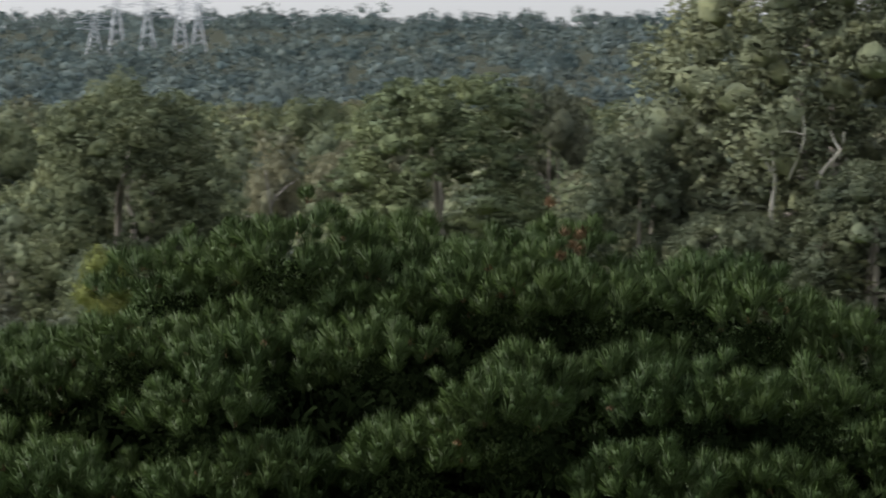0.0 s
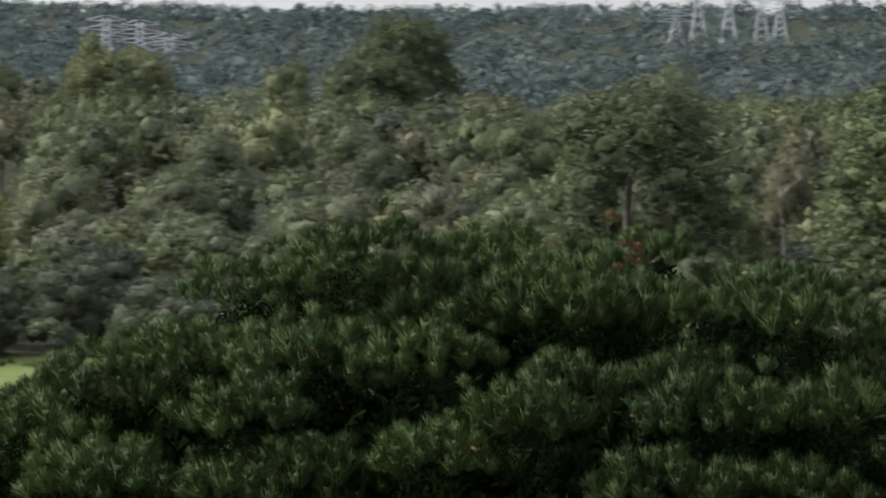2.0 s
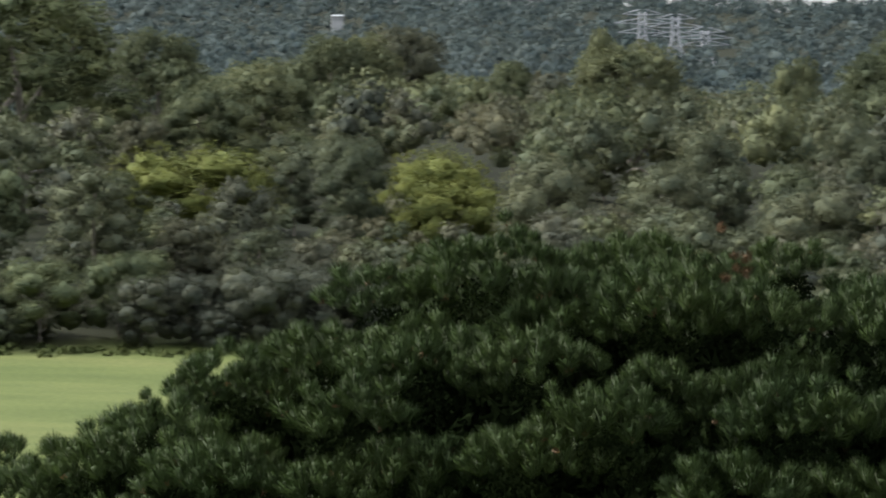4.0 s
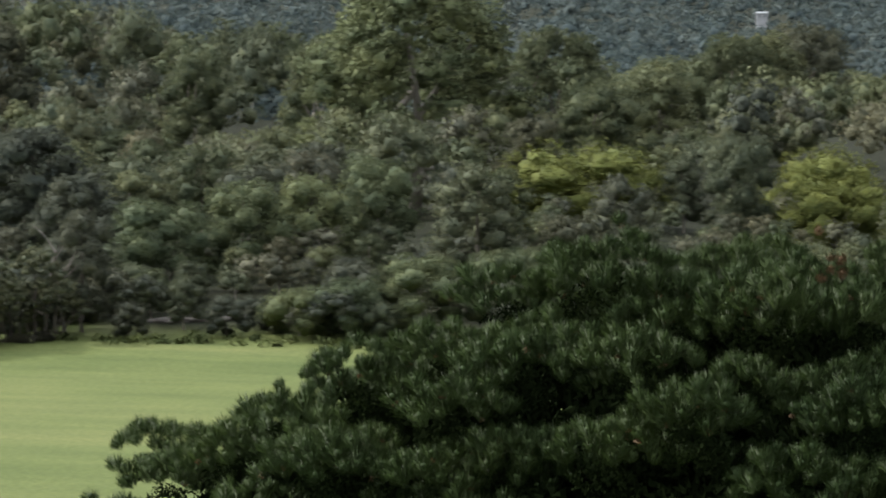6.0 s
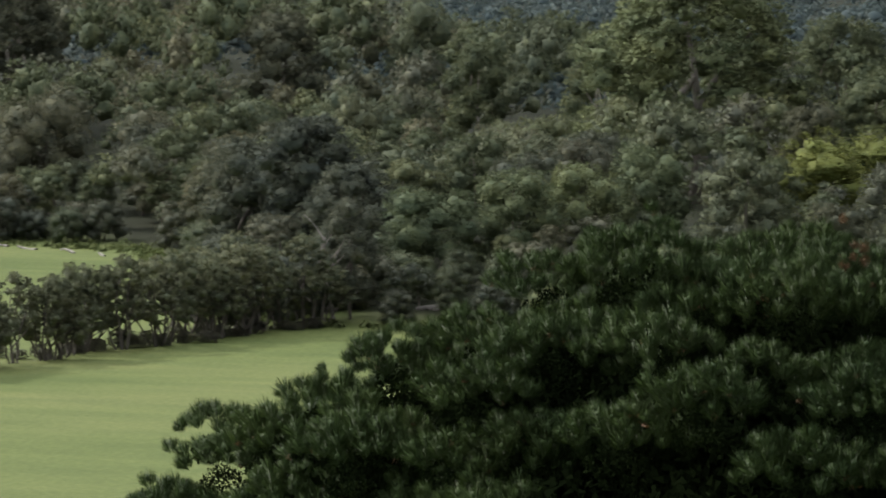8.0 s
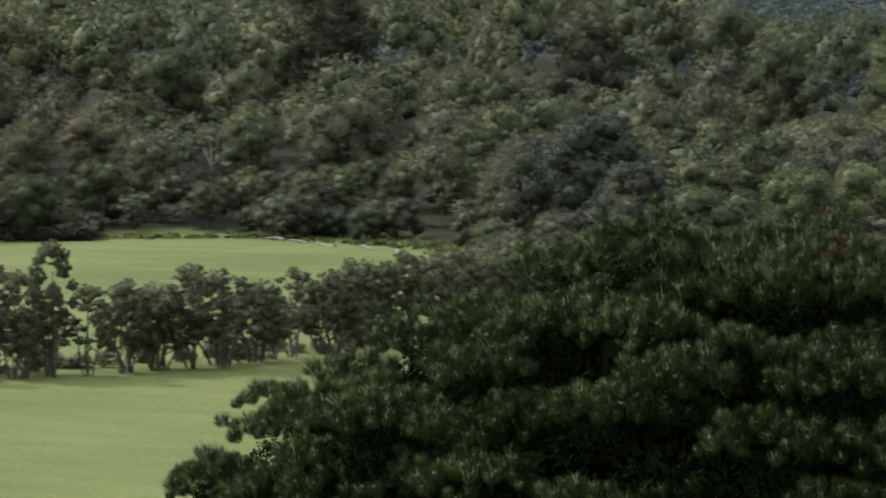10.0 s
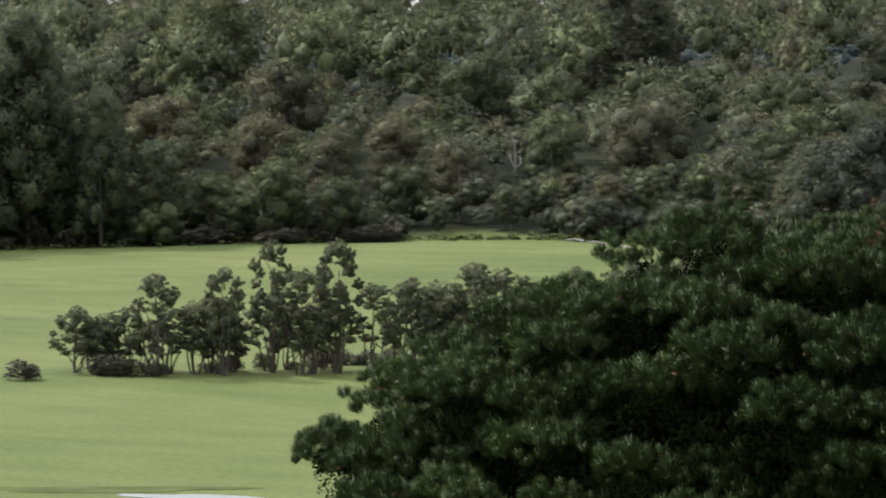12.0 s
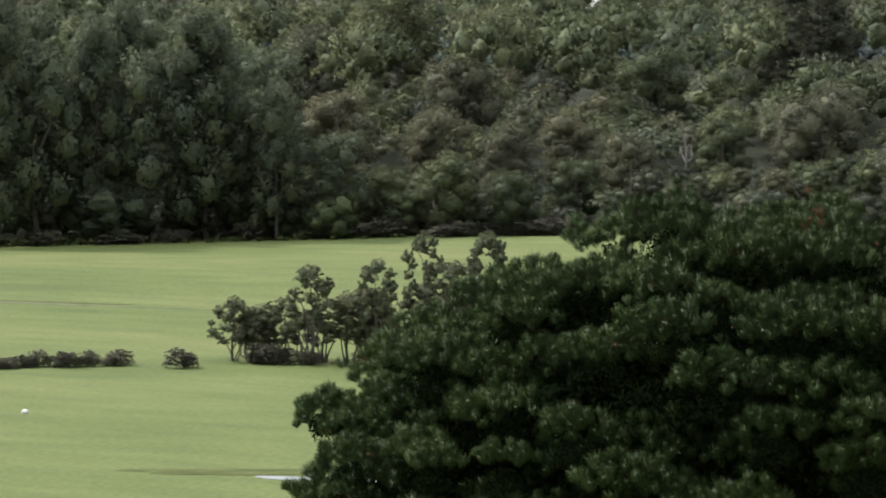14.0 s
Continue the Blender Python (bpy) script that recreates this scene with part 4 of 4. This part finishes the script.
# ---- water lying on the meadow, a white thing built as a stone ----
def puddle(x, y, long, wide, turn, label, seed, name="water", mat=M_GLASS_WATER):
    rng = np.random.default_rng(seed)
    a = np.linspace(0, 2 * np.pi, 40, endpoint=False)
    r = 1 + 0.18 * np.sin(3 * a + rng.uniform(0, 6)) + 0.1 * np.sin(5 * a + rng.uniform(0, 6))
    p = np.stack([long / 2 * r * np.cos(a), wide / 2 * r * np.sin(a), 0 * a], -1)
    v = np.concatenate([p, p * (1.04, 1.04, 0) - (0, 0, 0.06), [(0, 0, 0)]])
    f = [(k, (k + 1) % 40, 80) for k in range(40)]
    skirt = [(k + 40, (k + 1) % 40 + 40, (k + 1) % 40) for k in range(40)] + [(k + 40, (k + 1) % 40, k) for k in range(40)]
    ob = new(name, mesh_of(name, v, f + skirt, mat))
    ob.matrix_basis = pose(x, y, float(ground_z(x, y)) + 0.03, 0, 0, turn)
    tagged(ob, label, name, kind="structure")


puddle(-73.5, 79.0, 8.5, 1.9, 12, "shallow pool of water lying on the grass", 1)
puddle(-167, 157.4, 26, 1.1, 6, "narrow pale sandy track across the far meadow", 2, "track", M_TRACK)


puddle(-79.3, 79.2, 10.0, 2.4, 38, "strip of worn dark ground beside the pool", 3, "bare_ground", M_WORN)
puddle(-167.5, 158.6, 17, 1.0, 8, "dull worn strip beside the far track", 4, "bare_ground", M_WORN)


# Stands in for a white thing on the grass, probably a bird.
def rock(x, y, size):
    bm = bmesh.new()
    bmesh.ops.create_icosphere(bm, subdivisions=2, radius=size)
    for v in bm.verts:
        v.co *= 1 + 0.25 * noise.noise(v.co * 4)
        v.co.z *= 0.75
    me = bpy.data.meshes.new("stone")
    bm.to_mesh(me)
    bm.free()
    me.materials.append(M_WHITE_THING)
    ob = new("stone", me)
    ob.location = (x, y, float(ground_z(x, y)) + size * 0.5)
    tagged(ob, "small white thing on the grass, built in a stone's shape", "stone")


rock(-106.1, 93.7, 0.17)


# ---- fallen timber and dead limbs ----
def log(x, y, long, thick, turn, tilt=3, label="grey weathered log fallen at the wood's edge"):
    rng = np.random.default_rng(int(abs(x * 10) + abs(y)))
    v, f = tube([bent((-long / 2, 0, 0), (long / 2, 0, 0), thick, thick * 0.5, rng, 0.03, 8)], 9)
    ob = new("fallen_log", mesh_of("fallen_log", v, f, M_DEAD_WOOD, smooth=True))
    ob.matrix_basis = pose(x, y, float(ground_z(x, y)) + thick * 0.7, 0, -tilt, turn)
    tagged(ob, label, "log", "fallen logs")


for place in ((-96, 191, 5.0, 0.22, 25), (-97, 190.4, 4.2, 0.17, 15), (-95, 192, 3.6, 0.15, 40), (-98, 190, 2.6, 0.13, -20),
              (-163, 246.5, 3.2, 0.15, 150), (-168, 250, 2.6, 0.13, 160), (-157, 243, 3.4, 0.13, 140), (-172, 252.5, 2.2, 0.15, 170), (-152, 240, 3.0, 0.12, 130)):
    log(*place)


def dead_tree(x, y, high, seed, label):
    rng = np.random.default_rng(seed)
    tree = tagged(new("dead_tree"), label, "tree", "dead trees in the wood")
    tree.location = (x, y, float(ground_z(x, y)))
    top = np.array((rng.uniform(-1, 1), rng.uniform(-1, 1), high))
    main = bent((0, 0, -0.3), top, 0.14, 0.04, rng, 0.05, 8)
    v, f = tube([main], 8)
    part_of("trunk", mesh_of("trunk", v, f, M_DEAD_WOOD, smooth=True), tree)
    for k in range(6):
        start = main[3 + k % 4, :3]
        a = rng.uniform(0, 6.28)
        end = start + np.array((math.cos(a) * 1.8, math.sin(a) * 1.8, rng.uniform(0.6, 2.4)))
        v, f = tube([bent(start, end, 0.06, 0.02, rng, 0.1, 5)], 6)
        part_of("branch", mesh_of("branch", v, f, M_DEAD_WOOD, smooth=True), tree)


dead_tree(-190.5, 271, 8.5, 3, "pale dead eucalypt standing among the trees")
dead_tree(-10.5, 205, 11.5, 4, "bare grey dead tree behind the pine")
dead_tree(-102.2, 184.6, 6.0, 6, "twiggy half-dead gum at the meadow's edge")


# ---- rough grass along the wood's edge ----
def rough_grass():
    """A verge of uneven tussocks between the mown meadow and the first trees."""
    rng = np.random.default_rng(51)
    spots = []
    for (ax, ay), (bx, by) in zip(EDGE[3:-2], EDGE[4:-1]):
        n = int(2.2 * math.hypot(bx - ax, by - ay))
        t = rng.random(n)
        spots.append(np.c_[ax + (bx - ax) * t, ay + (by - ay) * t] + rng.normal(0, 1.3, (n, 2)))
    p = np.concatenate(spots)
    r = rng.uniform(0.25, 0.75, len(p))
    v, f, nor = leaf_cloud(rng, np.c_[p, ground_z(p[:, 0], p[:, 1])], r, 60, 0.13, 0.0)
    tagged(new("rough_grass", mesh_of("rough_grass", v, f, M_VERGE, nor)), "uneven tussocks of pale green grass along the wood's edge", "grass", kind="stuff")


rough_grass()



# ---- bare limbs showing in the great gum ----
def bare_limb(tree, a, b, thick, seed):
    """A forked pale limb; a and b are places in the world."""
    rng = np.random.default_rng(seed)
    a, b = np.array(a, float), np.array(b, float)
    main = bent(a, b, thick, thick * 0.35, rng, 0.04, 8)
    paths = [main]
    for k in (5,):
        side = rng.normal(0, 1, 3) * (1, 0.4, 0.5) + (0, 0, 0.6)
        paths.append(bent(main[k, :3], main[k, :3] + side * 0.35 * np.linalg.norm(b - a) / np.linalg.norm(side), thick * 0.5, thick * 0.15, rng, 0.06, 5))
    v, f = tube(paths, 7)
    home = np.array(tree.matrix_basis.inverted())
    part_of("bare_limb", mesh_of("bare_limb", v @ home[:3, :3].T + home[:3, 3], f, M_PALE, smooth=True), tree, "smooth whitish bare limb")


bare_limb(GUMS[0], (16.6, 156.5, 9.0), (16.4, 156.0, 13.4), 0.14, 1)
bare_limb(GUMS[0], (18.6, 156.0, 11.5), (19.8, 155.0, 14.3), 0.12, 2)
bare_limb(GUMS[0], (17.3, 156.5, 12.0), (17.9, 155.5, 15.0), 0.06, 3)
